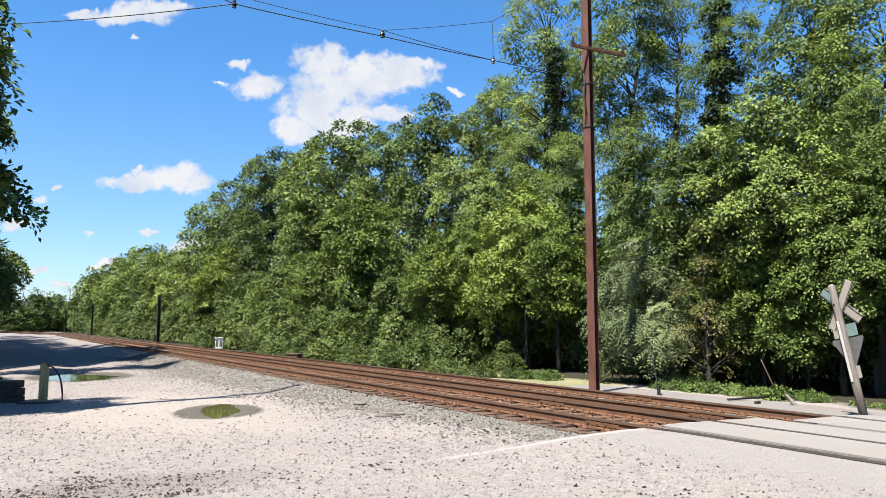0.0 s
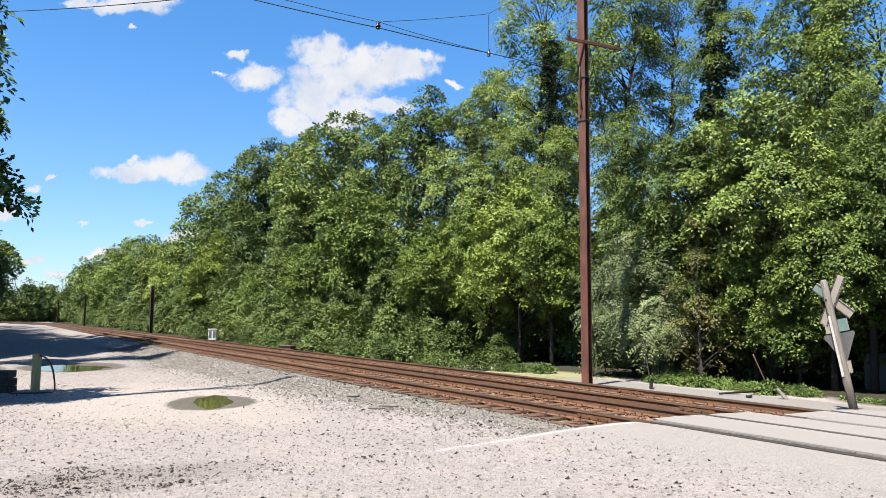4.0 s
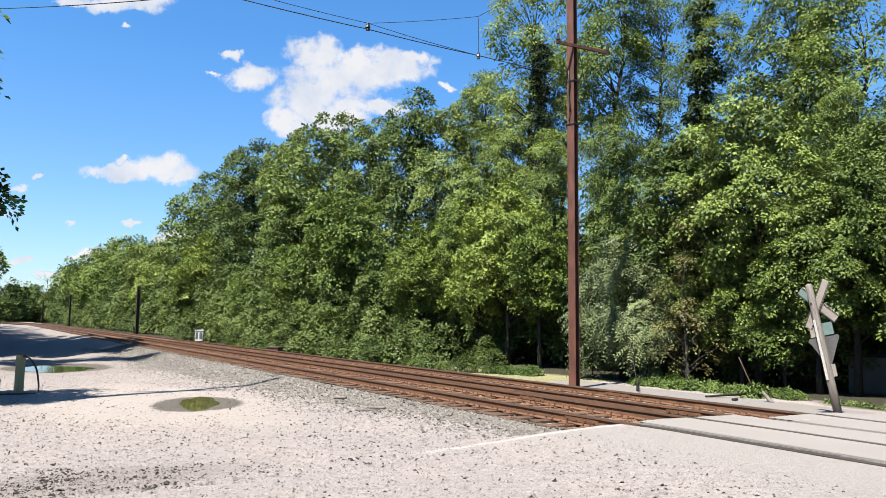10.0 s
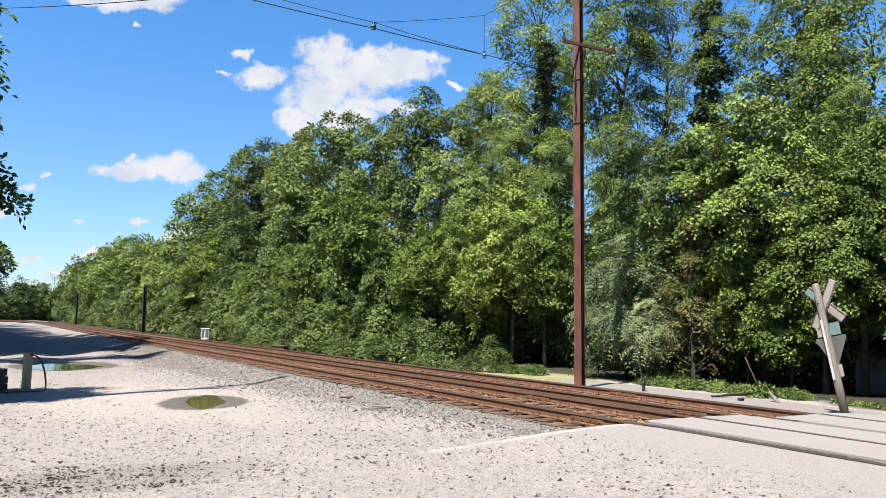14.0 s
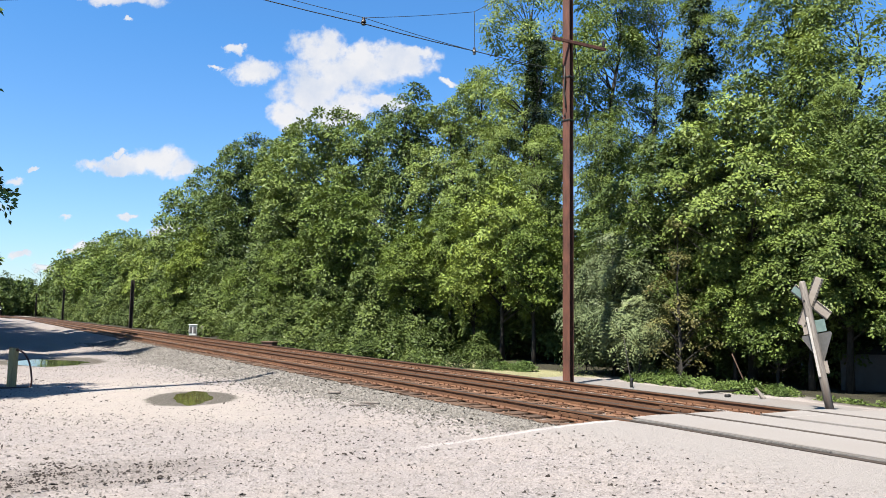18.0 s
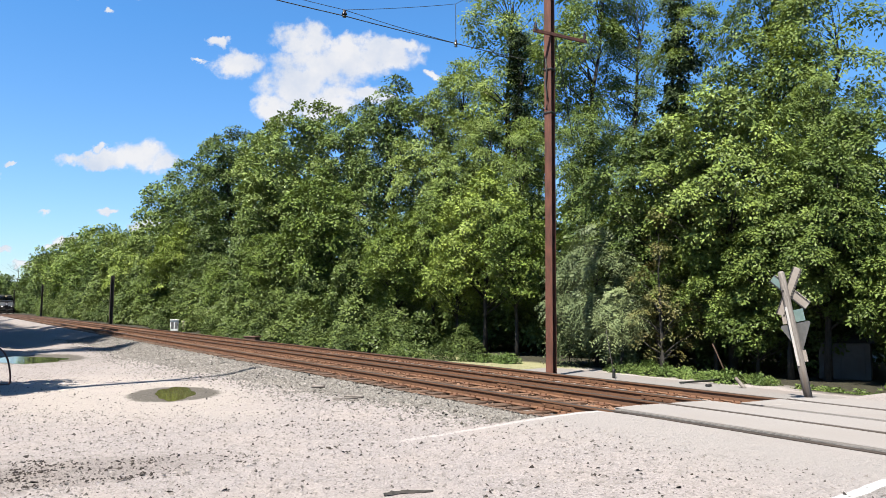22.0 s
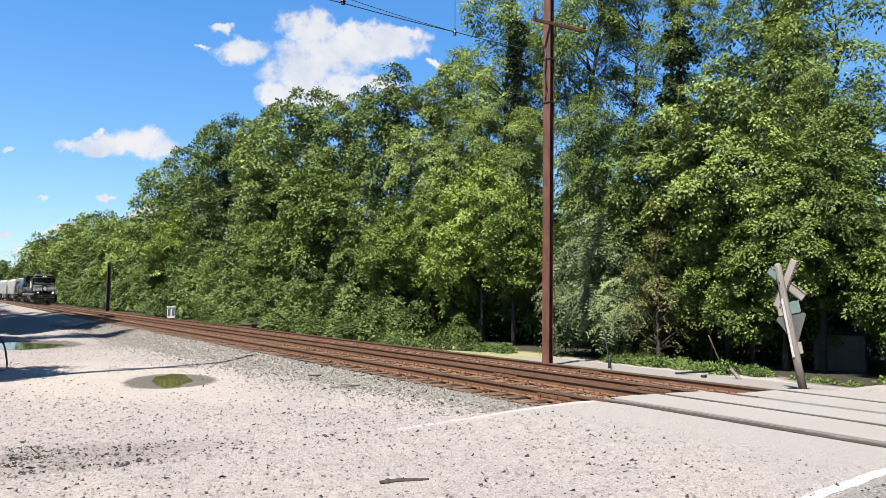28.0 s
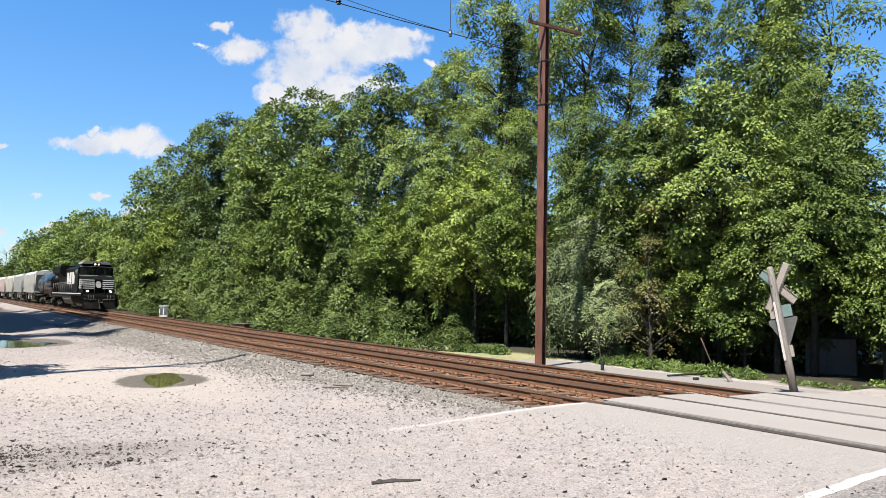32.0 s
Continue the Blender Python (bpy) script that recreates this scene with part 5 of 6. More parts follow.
# ---- trees ----
# leaf length, width, leaves a spray, clear stem share, bough share, boughs at most, spacing, flatness, cover, droop, shape
KINDS = {
    "maple": (0.09, 0.05, 15, 0.26, 0.185, 96, 1.6, 0.52, 1.5, 0.55, "oval"),
    "ash": (0.12, 0.062, 15, 0.30, 0.19, 90, 1.6, 0.52, 1.45, 0.50, "oval"),
    "hackberry": (0.125, 0.078, 15, 0.03, 0.195, 90, 1.55, 0.54, 1.45, 0.35, "skirt"),
    "oak": (0.155, 0.10, 14, 0.30, 0.21, 66, 1.55, 0.54, 1.3, 0.25, "round"),
    "locust": (0.105, 0.045, 14, 0.22, 0.23, 70, 1.08, 0.45, 1.1, 0.8, "umbrella"),
    "sumac": (0.11, 0.04, 9, 0.10, 0.36, 24, 1.0, 0.55, 1.4, 0.75, "oval"),
    "tangle": (0.075, 0.045, 8, 0.0, 0.30, 30, 0.9, 0.8, 0.55, 0.6, "skirt"),
    "ivy": (0.10, 0.085, 14, 0.12, 0.55, 56, 0.7, 0.8, 1.4, 0.6, "column"),
    "shrub": (0.085, 0.056, 12, 0.0, 0.36, 26, 1.0, 0.62, 1.4, 0.35, "skirt"),
    "weed": (0.034, 0.017, 8, 0.0, 0.45, 14, 0.7, 0.8, 1.2, 0.2, "skirt"),
}


def unit(v):
    return v / (np.linalg.norm(v, axis=-1, keepdims=True) + 1e-9)


def girth(shape, u):
    """Half width of a crown at the share u of its height."""
    if shape == "round":
        return np.sqrt(np.clip(1 - np.abs(1.72 * (u - 0.42)) ** 3, 0.12, 1))
    if shape == "oval":
        return np.clip(np.sin(np.pi * np.clip(u * 0.86 + 0.14, 0, 1) ** 1.05), 0.12, 1) ** 0.62
    if shape == "skirt":
        return np.clip(1.03 - u ** 2.1, 0.1, 1) * (0.72 + 0.28 * np.clip(u / 0.25, 0, 1))
    if shape == "umbrella":
        return np.clip(0.45 + 0.75 * u, 0, 1) * np.sqrt(np.clip(1.12 - u ** 4, 0.1, 1))
    return np.clip(0.95 - 0.5 * u + 0.3 * np.sin(11 * u), 0.3, 1.2)


def crown_shape(rng, kind, h, r):
    """Boughs as flattened domes, set apart on the crown's outside: centres, sizes, axes."""
    _, _, _, stem, share, most, apart, _, _, _, shape = KINDS[kind]
    z0 = h * stem
    k = most * 9
    az, u = rng.random(k) * 2 * np.pi, rng.random(k) ** 0.9
    a, b, c = rng.random(3) * 6.28
    rim = girth(shape, u) * (1 + 0.17 * np.sin(2 * az + a + 3 * u) + 0.13 * np.sin(3 * az + b - 5 * u) + 0.08 * np.sin(9 * u + c))
    size = r * share * (0.6 + 0.8 * rng.random(k))
    dist = np.maximum(rim * r * (1 - 0.7 * rng.random(k) ** 1.8) - 0.72 * size, 0)
    p = np.stack([dist * np.cos(az), dist * np.sin(az), z0 + size * 0.35 + u * (h - z0 - size * 0.95)], 1)
    full = rng.random(k) < (0.22 + 0.78 * np.clip(u * 1.5, 0, 1) if stem > 0.05 and shape == "oval" else 1.0)
    kept = []
    for i in np.flatnonzero(full):
        if kept:
            d = p[kept] - p[i]
            d[:, 2] *= 1.35
            if (np.einsum("ij,ij->i", d, d) < (apart * 0.5 * (size[kept] + size[i]) * 1.25) ** 2).any():
                continue
        kept.append(i)
        if len(kept) >= most:
            break
    p, size, az, u = p[kept], size[kept], az[kept], u[kept]
    axis = unit(np.stack([np.cos(az) * 0.6, np.sin(az) * 0.6, 0.45 + 0.6 * u], 1) + rng.normal(size=(len(p), 3)) * 0.12)
    return p, size, axis, z0


def leaf_quads(rng, base, tip, nor, ln, wd):
    """Bent four-sided leaves from their stalks, directions and faces."""
    across = unit(np.cross(tip, nor))
    nor = np.cross(across, tip)
    size = 0.7 + 0.6 * rng.random((len(base), 1))
    fold = nor * wd * 0.13
    mid = base + tip * ln * size * 0.44
    return np.stack([base, mid + across * wd * size * 0.5 + fold, base + tip * ln * size, mid - across * wd * size * 0.5 + fold], 1).reshape(-1, 3)


def leaf_cloud(rng, centres, sizes, axes, count, kind, grow):
    """Sprays of leaves over the upper sides of the boughs, and sparser leaves inside."""
    ln, wd, per, _, _, _, _, flat, _, droop, _ = KINDS[kind]
    ln, wd = ln * grow, wd * grow
    down = np.array([0, 0, -1.0])
    leaflets = 12 if kind == "sumac" else 1
    n = max(8, count // (per * leaflets))
    pick = rng.choice(len(centres), n, p=sizes ** 2 / (sizes ** 2).sum())
    ax, br = axes[pick], sizes[pick][:, None]
    d = unit(rng.normal(size=(n, 3)))
    dot = (d * ax).sum(1, keepdims=True)
    d = unit(d - ax * np.where(dot < -0.12, 1.9 * dot, 0))
    dot = (d * ax).sum(1, keepdims=True)
    reach = br * (0.80 + 0.22 * rng.random((n, 1)) + 0.3 * (rng.random((n, 1)) < 0.07))
    tc = centres[pick] + (d - ax * dot * (1 - flat)) * reach
    tn = unit(d * 0.55 + ax * 0.35 + [-0.1, -0.12, 0.32] + rng.normal(size=(n, 3)) * 0.3)
    spray = (1.1 + 0.9 * rng.random((n, 1))) * ln * {"locust": 1.5, "sumac": 0.5}.get(kind, 1.25)
    which = np.repeat(np.arange(n), per)
    m = len(which)
    e1 = unit(np.cross(tn, rng.normal(size=(n, 3))))
    e2 = np.cross(tn, e1)
    ang, rho = rng.random((m, 1)) * 2 * np.pi, np.sqrt(rng.random((m, 1)))
    rad = e1[which] * np.cos(ang) + e2[which] * np.sin(ang)
    base = tc[which] + rad * rho * spray[which] + tn[which] * rng.normal(size=(m, 1)) * ln * 0.3 + down * (rho ** 2) * spray[which] * droop * 0.55
    tip = unit(rad * 0.8 + d[which] * 0.35 + down * droop * (0.35 + 0.5 * rho) + rng.normal(size=(m, 3)) * 0.28)
    nor = unit(tn[which] + rad * rho * droop * 0.5 + rng.normal(size=(m, 3)) * 0.24)
    if leaflets > 1:                              # long compound leaves, leaflets in pairs along an arching stalk
        side = unit(np.cross(tip, nor))
        k = np.arange(leaflets)
        rel, lr = (k // 2 + 1.0) / (leaflets / 2), np.where(k % 2 == 0, 1.0, -1.0)
        stalk = ln * 4.4
        at_ = base[:, None] + tip[:, None] * (rel * stalk)[None, :, None] + down * (rel ** 2 * stalk * 0.3)[None, :, None]
        tp = unit(side[:, None] * lr[None, :, None] * 0.95 + tip[:, None] * 0.5 + down * 0.22)
        base, tip, nor = at_.reshape(-1, 3), tp.reshape(-1, 3), np.repeat(nor, leaflets, 0) + rng.normal(size=(m * leaflets, 3)) * 0.08
    v = [leaf_quads(rng, base, tip, nor, ln, wd)]
    if kind not in ("tangle", "weed"):
        # leaves under and inside the domes, then round the stem
        m = len(base) // (7 if kind != "locust" else 14)
        pick = rng.choice(len(centres), m, p=sizes ** 2 / (sizes ** 2).sum())
        p = centres[pick] + rng.normal(size=(m, 3)) * sizes[pick][:, None] * [0.42, 0.42, 0.22] - axes[pick] * sizes[pick][:, None] * 0.12
        big = 1.25 if kind not in ("locust", "sumac") else 1.0
        v.append(leaf_quads(rng, p, unit(rng.normal(size=(m, 3)) + down * 0.4), unit(rng.normal(size=(m, 3))), ln * big, wd * big))
        if kind not in ("locust", "ivy", "sumac"):
            m = len(base) // 7
            f = rng.random((m, 1)) ** 0.8
            lo, hi = centres[:, 2].min(), centres[:, 2].max()
            wide = 0.62 * np.abs(centres[:, :2]).max()
            t = rng.random((m, 1)) * 2 * np.pi
            q = np.sqrt(rng.random((m, 1))) * wide * (1 - 0.6 * f)
            p = np.concatenate([q * np.cos(t), q * np.sin(t), lo + f * (hi - lo) * 0.9], 1)
            v.append(leaf_quads(rng, p, unit(rng.normal(size=(m, 3))), unit(rng.normal(size=(m, 3))), ln * 1.3, wd * 1.3))
    v = np.concatenate(v)
    return v, np.arange(len(v), dtype=np.int32).reshape(-1, 4)


def wood_mesh(rng, h, r, centres, kind):
    bm = bmesh.new()
    top = h * (0.86 if kind != "tangle" else 0.7)
    r0 = {"locust": 0.011, "oak": 0.013, "ivy": 0.014}.get(kind, 0.012) * h + 0.02
    lean = rng.normal(size=2) * (0.006 if kind == "ivy" else 0.03) * h
    pts, rad = [], []
    for i in range(8):
        f = i / 7
        pts.append((lean[0] * f * f + rng.normal() * 0.012 * h * f, lean[1] * f * f + rng.normal() * 0.012 * h * f, top * f - 0.15 * (i == 0)))
        rad.append(r0 * (1.25 if i == 0 else 1 - 0.82 * f))
    tube(bm, pts, rad, 8)
    for i in rng.permutation(len(centres))[: int(len(centres) * 0.8)]:
        c = centres[i]
        zs = max(h * 0.08, min(c[2] - 0.75 * math.hypot(c[0], c[1]), top * 0.93))
        f = zs / top
        j = min(int(f * 7), 6)
        g = f * 7 - j
        a = [pts[j][k] * (1 - g) + pts[j + 1][k] * g for k in range(3)]
        mid = [(a[k] * 0.5 + c[k] * 0.5) + rng.normal() * 0.05 * r for k in range(3)]
        mid[2] += 0.05 * r
        rr = max(r0 * (1 - 0.8 * f) * 0.42, 0.012)
        tube(bm, [a, mid, list(c)], [rr, rr * 0.6, rr * 0.2], 5)
    return mesh_of("trunk", bm, M_BARK)


TREE_MESHES = {}
LABELS = {
    "maple": "broad bright green maple in full leaf at the wood's edge",
    "ash": "light green young tree leafing down to the ground",
    "hackberry": "dense dark green tree with foliage to the ground",
    "oak": "tall green broadleaf tree with an uneven crown",
    "locust": "tall airy locust tree with fine feathery leaves",
    "sumac": "pale green sumac with long drooping compound leaves",
    "tangle": "withered brown and yellow vine tangle on thin stems",
    "ivy": "dark tall trunk wrapped in dense ivy",
    "shrub": "low leafy green shrub at the wood's edge",
    "weed": "clump of bright green roadside weeds",
}
TREE_NAMES = {"shrub": "shrub", "tangle": "vine_tangle", "weed": "weed_clump", "ivy": "ivy_clad_tree"}


def tree(kind, x, y, h, r, seed, z=None, share=None, turn=0.0, label="", leaf="", fill=1.0, most=29000, coarse=1.0):
    """A tree > trunk, crown at a place. Trees with the same share key use one pair of meshes."""
    if z is None:
        p = Vector((x, y, 0))
        z = float(ground_z(p.dot(U), p.dot(NRM))) - 0.03
    key = share or (kind, seed)
    if key not in TREE_MESHES:
        rng = np.random.default_rng(seed)
        centres, sizes, axes, z0 = crown_shape(rng, kind, h, r)
        far = math.hypot(x, y)
        ln, wd = KINDS[kind][:2]
        grow = coarse * max(1.0, 0.0018 * far / math.sqrt(ln * wd))
        area = float((sizes ** 2).sum()) * 2 * math.pi * 0.75
        count = int(KINDS[kind][8] * fill * area / (0.5 * ln * wd * grow * grow))
        if count > most:                          # fewer, larger leaves that still close the crown
            grow *= math.sqrt(count / most)
        v, q = leaf_cloud(rng, centres, sizes, axes, min(count, most), kind, grow)
        v[:, 2] = np.maximum(v[:, 2], 0.02)
        TREE_MESHES[key] = (wood_mesh(rng, h, r, centres, kind), big_mesh("crown", v, q, M_LEAF[leaf or kind]), h, r)
    trunk, crown, h0, r0 = TREE_MESHES[key]
    m = pose(x, y, z, 0, 0, turn) @ Matrix.Diagonal((r / r0, r / r0, h / h0, 1))
    cat = {"shrub": "shrub", "tangle": "vine", "weed": "weeds"}.get(kind, "tree")
    t = thing(TREE_NAMES.get(kind, kind + "_tree"), m, label or LABELS[kind], cat, {"shrub": "wood edge shrubs", "weed": "roadside weeds"}.get(kind, "wood beside the railway"))
    part("trunk", trunk, None, t)
    part("crown", crown, None, t)
    return t


# kind, x, y, height, crown radius
TREES = [
    ("maple", 10.6, 22.9, 10.2, 2.46),
    ("maple", 8.9, 24.9, 9.1, 2.18),
    ("maple", 11.3, 20.7, 6.1, 1.85),
    ("maple", 12.1, 20.2, 7.3, 1.66),
    ("maple", 10.0, 22.8, 4.9, 1.65),
    ("maple", 10.6, 21.3, 3.2, 1.18),
    ("maple", 8.6, 27.7, 7.0, 1.49),
    ("maple", 7.3, 25.9, 2.0, 0.89),
    ("maple", 13.8, 21.3, 8.9, 1.89),
    ("sumac", 6.8, 25.2, 5.3, 1.68),
    ("sumac", 6.0, 26.0, 3.8, 0.97),
    ("sumac", 7.2, 23.6, 3.0, 0.90),
    ("tangle", 8.2, 22.7, 5.4, 1.00),
    ("ash", 3.8, 33.2, 8.6, 2.32),
    ("ash", 4.9, 31.0, 6.8, 1.50),
    ("ash", 2.6, 34.4, 5.7, 1.65),
    ("ash", -0.3, 39.5, 7.3, 2.15),
    ("ash", 1.6, 38.3, 8.6, 1.65),
    ("ash", -5.7, 50.5, 11.8, 3.52),
    ("hackberry", -3.2, 44.8, 6.4, 1.71),
    ("hackberry", -6.1, 49.2, 5.7, 2.25),
    ("hackberry", -8.4, 54.0, 9.1, 2.80),
    ("hackberry", -12.9, 62.4, 10.7, 3.26),
    ("ash", -10.2, 55.2, 8.0, 2.41),
    ("hackberry", -18.9, 73.4, 12.4, 3.75),
    ("ash", -14.7, 63.3, 6.9, 2.79),
    ("ash", -25.1, 83.8, 11.9, 3.76),
    ("hackberry", -19.7, 71.6, 5.9, 2.94),
    ("hackberry", -33.5, 97.8, 11.0, 3.58),
    ("ash", -27.2, 84.6, 6.7, 2.93),
    ("ash", -40.4, 109.4, 10.8, 3.66),
    ("hackberry", -48.0, 121.2, 11.0, 3.87),
    ("ash", -60.7, 143.3, 13.6, 4.37),
    ("ash", -76.5, 169.7, 14.5, 4.61),
    ("hackberry", -89.6, 190.8, 13.1, 4.18),
    ("hackberry", -33.3, 94.3, 5.8, 2.97),
    ("oak", -8.7, 68.0, 21.9, 5.74),
    ("oak", -14.9, 80.3, 23.4, 4.81),
    ("oak", -20.0, 85.7, 23.7, 4.85),
    ("oak", -25.3, 93.6, 22.1, 4.61),
    ("oak", -0.6, 56.7, 20.4, 3.88),
    ("oak", -4.4, 64.9, 20.4, 3.46),
    ("oak", 2.3, 52.8, 18.9, 3.01),
    ("oak", -33.0, 105.5, 20.3, 5.46),
    ("oak", -59.6, 150.0, 19.1, 7.06),
    ("oak", -89.8, 202.4, 21.4, 8.84),
    ("oak", -43.3, 121.0, 14.6, 4.89),
    ("oak", -115.3, 245.3, 20.6, 6.70),
    ("oak", -12.1, 68.9, 15.0, 3.99),
    ("oak", 2.8, 46.2, 12.1, 2.42),
    ("locust", 6.5, 47.1, 26.7, 3.61),
    ("locust", 4.3, 53.5, 21.4, 3.14),
    ("locust", 8.3, 46.0, 20.8, 2.51),
    ("locust", 10.1, 39.3, 23.0, 3.16),
    ("locust", 12.8, 39.8, 21.6, 2.24),
    ("locust", 13.1, 32.4, 18.7, 1.87),
    ("locust", 16.0, 30.8, 18.1, 2.87),
    ("locust", 17.6, 29.1, 16.9, 2.98),
    ("locust", 7.0, 41.2, 13.5, 2.44),
    ("locust", 5.1, 46.2, 14.9, 2.49),
    ("locust", 9.4, 36.4, 12.8, 2.01),
    ("locust", 15.8, 26.8, 11.2, 1.51),
    ("ivy", 7.0, 43.7, 19.4, 0.76),
    ("ivy", 12.6, 31.9, 16.8, 0.90),
    ("hackberry", -137.4, 245.0, 14.9, 8.59),
    ("hackberry", -139.9, 235.0, 13.5, 7.32),
    ("hackberry", -140.4, 265.0, 13.5, 7.22),
    ("hackberry", -128.2, 255.0, 15.0, 5.96),
    ("hackberry", -159.5, 250.0, 14.8, 8.76),
    ("hackberry", -105.1, 215.8, 17.6, 5.04),
    # unseen tree right of the view, added to shade the wood's foot
    ("hackberry", 13.6, 14.0, 9.0, 2.8),
    ("maple", 12.9, 18.3, 4.0, 1.15),
]
MOST = {"maple": 27000, "ash": 16000, "hackberry": 15000, "oak": 19000, "locust": 20000, "sumac": 16000, "ivy": 9000, "tangle": 9000}
for i, (kind, x, y, h, r) in enumerate(TREES):
    tree(kind, x, y, h, r, 100 + i, most=MOST[kind] if y < 90 else int(MOST[kind] * 0.6), turn=37 * i)

# the wood behind, in rows away from the track
rnd = random.Random(5)
for row, (n, lo, hi, s0, s1, gap) in enumerate(((22.5, 4, 6, 4, 60, 3.6), (26, 6, 8, 0, 80, 5), (31, 7.5, 9.5, -10, 70, 5.0))):
    s = s0
    while s < s1:
        p = at(s, n + rnd.uniform(-1, 1))
        k = rnd.randrange(3)
        h = rnd.uniform(lo, hi)
        tree("hackberry", p.x, p.y, h, h * 0.42, 900 + k, share=("fill", k, row > 1), turn=rnd.uniform(0, 360), most=7000, coarse=1.0 if row < 2 else 1.5)
        s += gap * rnd.uniform(0.8, 1.2)
for s in range(60, 300, 9):                       # far edge of the wood along the track
    n = 20.5 + rnd.uniform(-0.5, 1.5)
    p = at(s + rnd.uniform(-2, 2), n)
    h = rnd.uniform(6, 9)
    tree("hackberry", p.x, p.y, h, h * 0.4, 910 + s % 2, share=("far", s % 2), turn=rnd.uniform(0, 360), most=11000, coarse=1.0)
for i in range(44):                               # undergrowth along the far edge
    s = 62 + 3.1 * i
    p = at(s, 18.3 + rnd.uniform(-0.4, 0.8))
    h = rnd.uniform(2.2, 4.0)
    if not 60 < s < 74:
        tree("shrub", p.x, p.y, h, h * 0.62, 705 + i % 3, share=("tall shrub", i % 3), turn=rnd.uniform(0, 360), most=5000, coarse=1.0)
# low shrubs along the wood's foot
for i in range(26):
    s = 27 + i * 1.5 + rnd.uniform(-0.6, 0.6)
    n = (18.0 if s < 30 else 18.0 - 1.5 * min(1, (s - 30) / 6)) + rnd.uniform(-0.1, 1.3)
    h = rnd.uniform(0.7, 2.6)
    p = at(s, n + (1.2 if 59.5 < s < 64.5 else 0.0))
    tree("shrub", p.x, p.y, h, h * 0.6, 700 + i % 5, share=("shrub", i % 5), turn=rnd.uniform(0, 360), most=3500)
for i in range(30):                               # taller growth that closes the wood's foot
    s = 23.5 + i * 1.45 + rnd.uniform(-0.5, 0.5)
    n = (18.9 if s < 30 else 18.9 - 1.3 * min(1, (s - 30) / 6)) + rnd.uniform(-0.2, 0.8)
    h = rnd.uniform(1.8, 3.4)
    p = at(s, n)
    if s > 30.5 and not 59.5 < s < 64.5:
        tree("shrub", p.x, p.y, h, h * 0.5, 708 + i % 3, share=("high shrub", i % 3), turn=rnd.uniform(0, 360), most=4500)
for i in range(44):                               # low growth right behind the second track
    s = 28 + 1.0 * i + rnd.uniform(-0.4, 0.4)
    p = at(s, 15.5 + rnd.uniform(-0.2, 0.9))
    h = rnd.uniform(0.5, 1.3)
    if not 53 < s < 65:
        tree("shrub", p.x, p.y, h, h * 0.7, 700 + i % 5, share=("shrub", i % 5), turn=rnd.uniform(0, 360), most=3500)
for i in range(26):                               # rough grass between the track and the wood
    s = 23 + 1.0 * i + rnd.uniform(-0.3, 0.3)
    p = at(s, 15.7 + rnd.uniform(-0.3, 0.8))
    h = rnd.uniform(0.25, 0.6)
    tree("weed", p.x, p.y, h, h * 1.3, 760 + i % 3, share=("rough grass", i % 3), turn=rnd.uniform(0, 360), leaf="shrub", label="rough dark grass between the track and the wood")
for i in range(22):                               # thin sunlit grass where the lane meets the shade
    p = at(5.4 + 0.24 * i, 18.05 + rnd.uniform(-0.12, 0.2))
    h = rnd.uniform(0.05, 0.11)
    tree("weed", p.x, p.y, h, h * 1.7, 755 + i % 3, share=("edge grass", i % 3), turn=rnd.uniform(0, 360), label="short green grass along the edge of the lane")
for x, y, h in ((-19.9, 61.4, 1.3), (-17.5, 61.4, 1.5)):     # round the white cabinet
    tree("shrub", x, y, h, h * 0.5, 701, share=("shrub", 1), turn=x * 50)
# weeds beside the lane
for i in range(24):
    s = 11.3 + 0.24 * i + rnd.uniform(-0.1, 0.1)
    p = at(s, 17.75 + rnd.uniform(-0.1, 0.7))
    h = rnd.uniform(0.2, 0.42)
    tree("weed", p.x, p.y, h, h * 0.8, 750 + i % 4, share=("weed", i % 4), turn=rnd.uniform(0, 360))
for i in range(9):
    p = at(21.6 + rnd.uniform(-0.8, 0.8), 17.0 + rnd.uniform(-0.4, 0.4))
    h = rnd.uniform(0.2, 0.42)
    tree("weed", p.x, p.y, h, h * 0.9, 750 + i % 4, share=("weed", i % 4), turn=rnd.uniform(0, 360), label="yellow-green tall grass in the clearing")
# trees on the lot's far side that shade it
LOT_TREES = [(48.5, -8.3, 29, 6.6), (56.5, -8.2, 28, 6.8), (64, -7.4, 27, 6.0), (74, -6.5, 25, 4.6), (81, -6.5, 25, 3.6), (89, -7.5, 25, 4.6), (101, -5.6, 12.5, 8.2), (121, -8, 16, 7),
             # n of -14 and beyond: unseen second row, added to block sky over the lot
             (30, -15, 19, 6), (42, -17, 20, 7), (54, -17, 21, 7), (66, -17, 20, 7), (78, -18, 19, 7), (92, -18, 18, 7), (10, -14, 15, 6), (97, -9, 25, 4.0), (110, -9, 25, 4.5), (128, -9, 25, 6), (148, -10, 25, 7), (172, -11, 25, 7),
             (52.5, -5.0, 26, 3.2), (60.5, -5.0, 26, 3.6), (68, -5.6, 26, 4)]
for i, (s, n, h, r) in enumerate(LOT_TREES):
    p = at(s, n)
    tree("oak", p.x, p.y, h, r, 800 + i, share=("lot", min(i, 2)) if i != 6 and i < len(LOT_TREES) - 3 else None, turn=40 * i, fill=1.6, most=20000 if i == 6 else 12000, coarse=1.1,
         label="tall broadleaf tree shading the gravel lot")
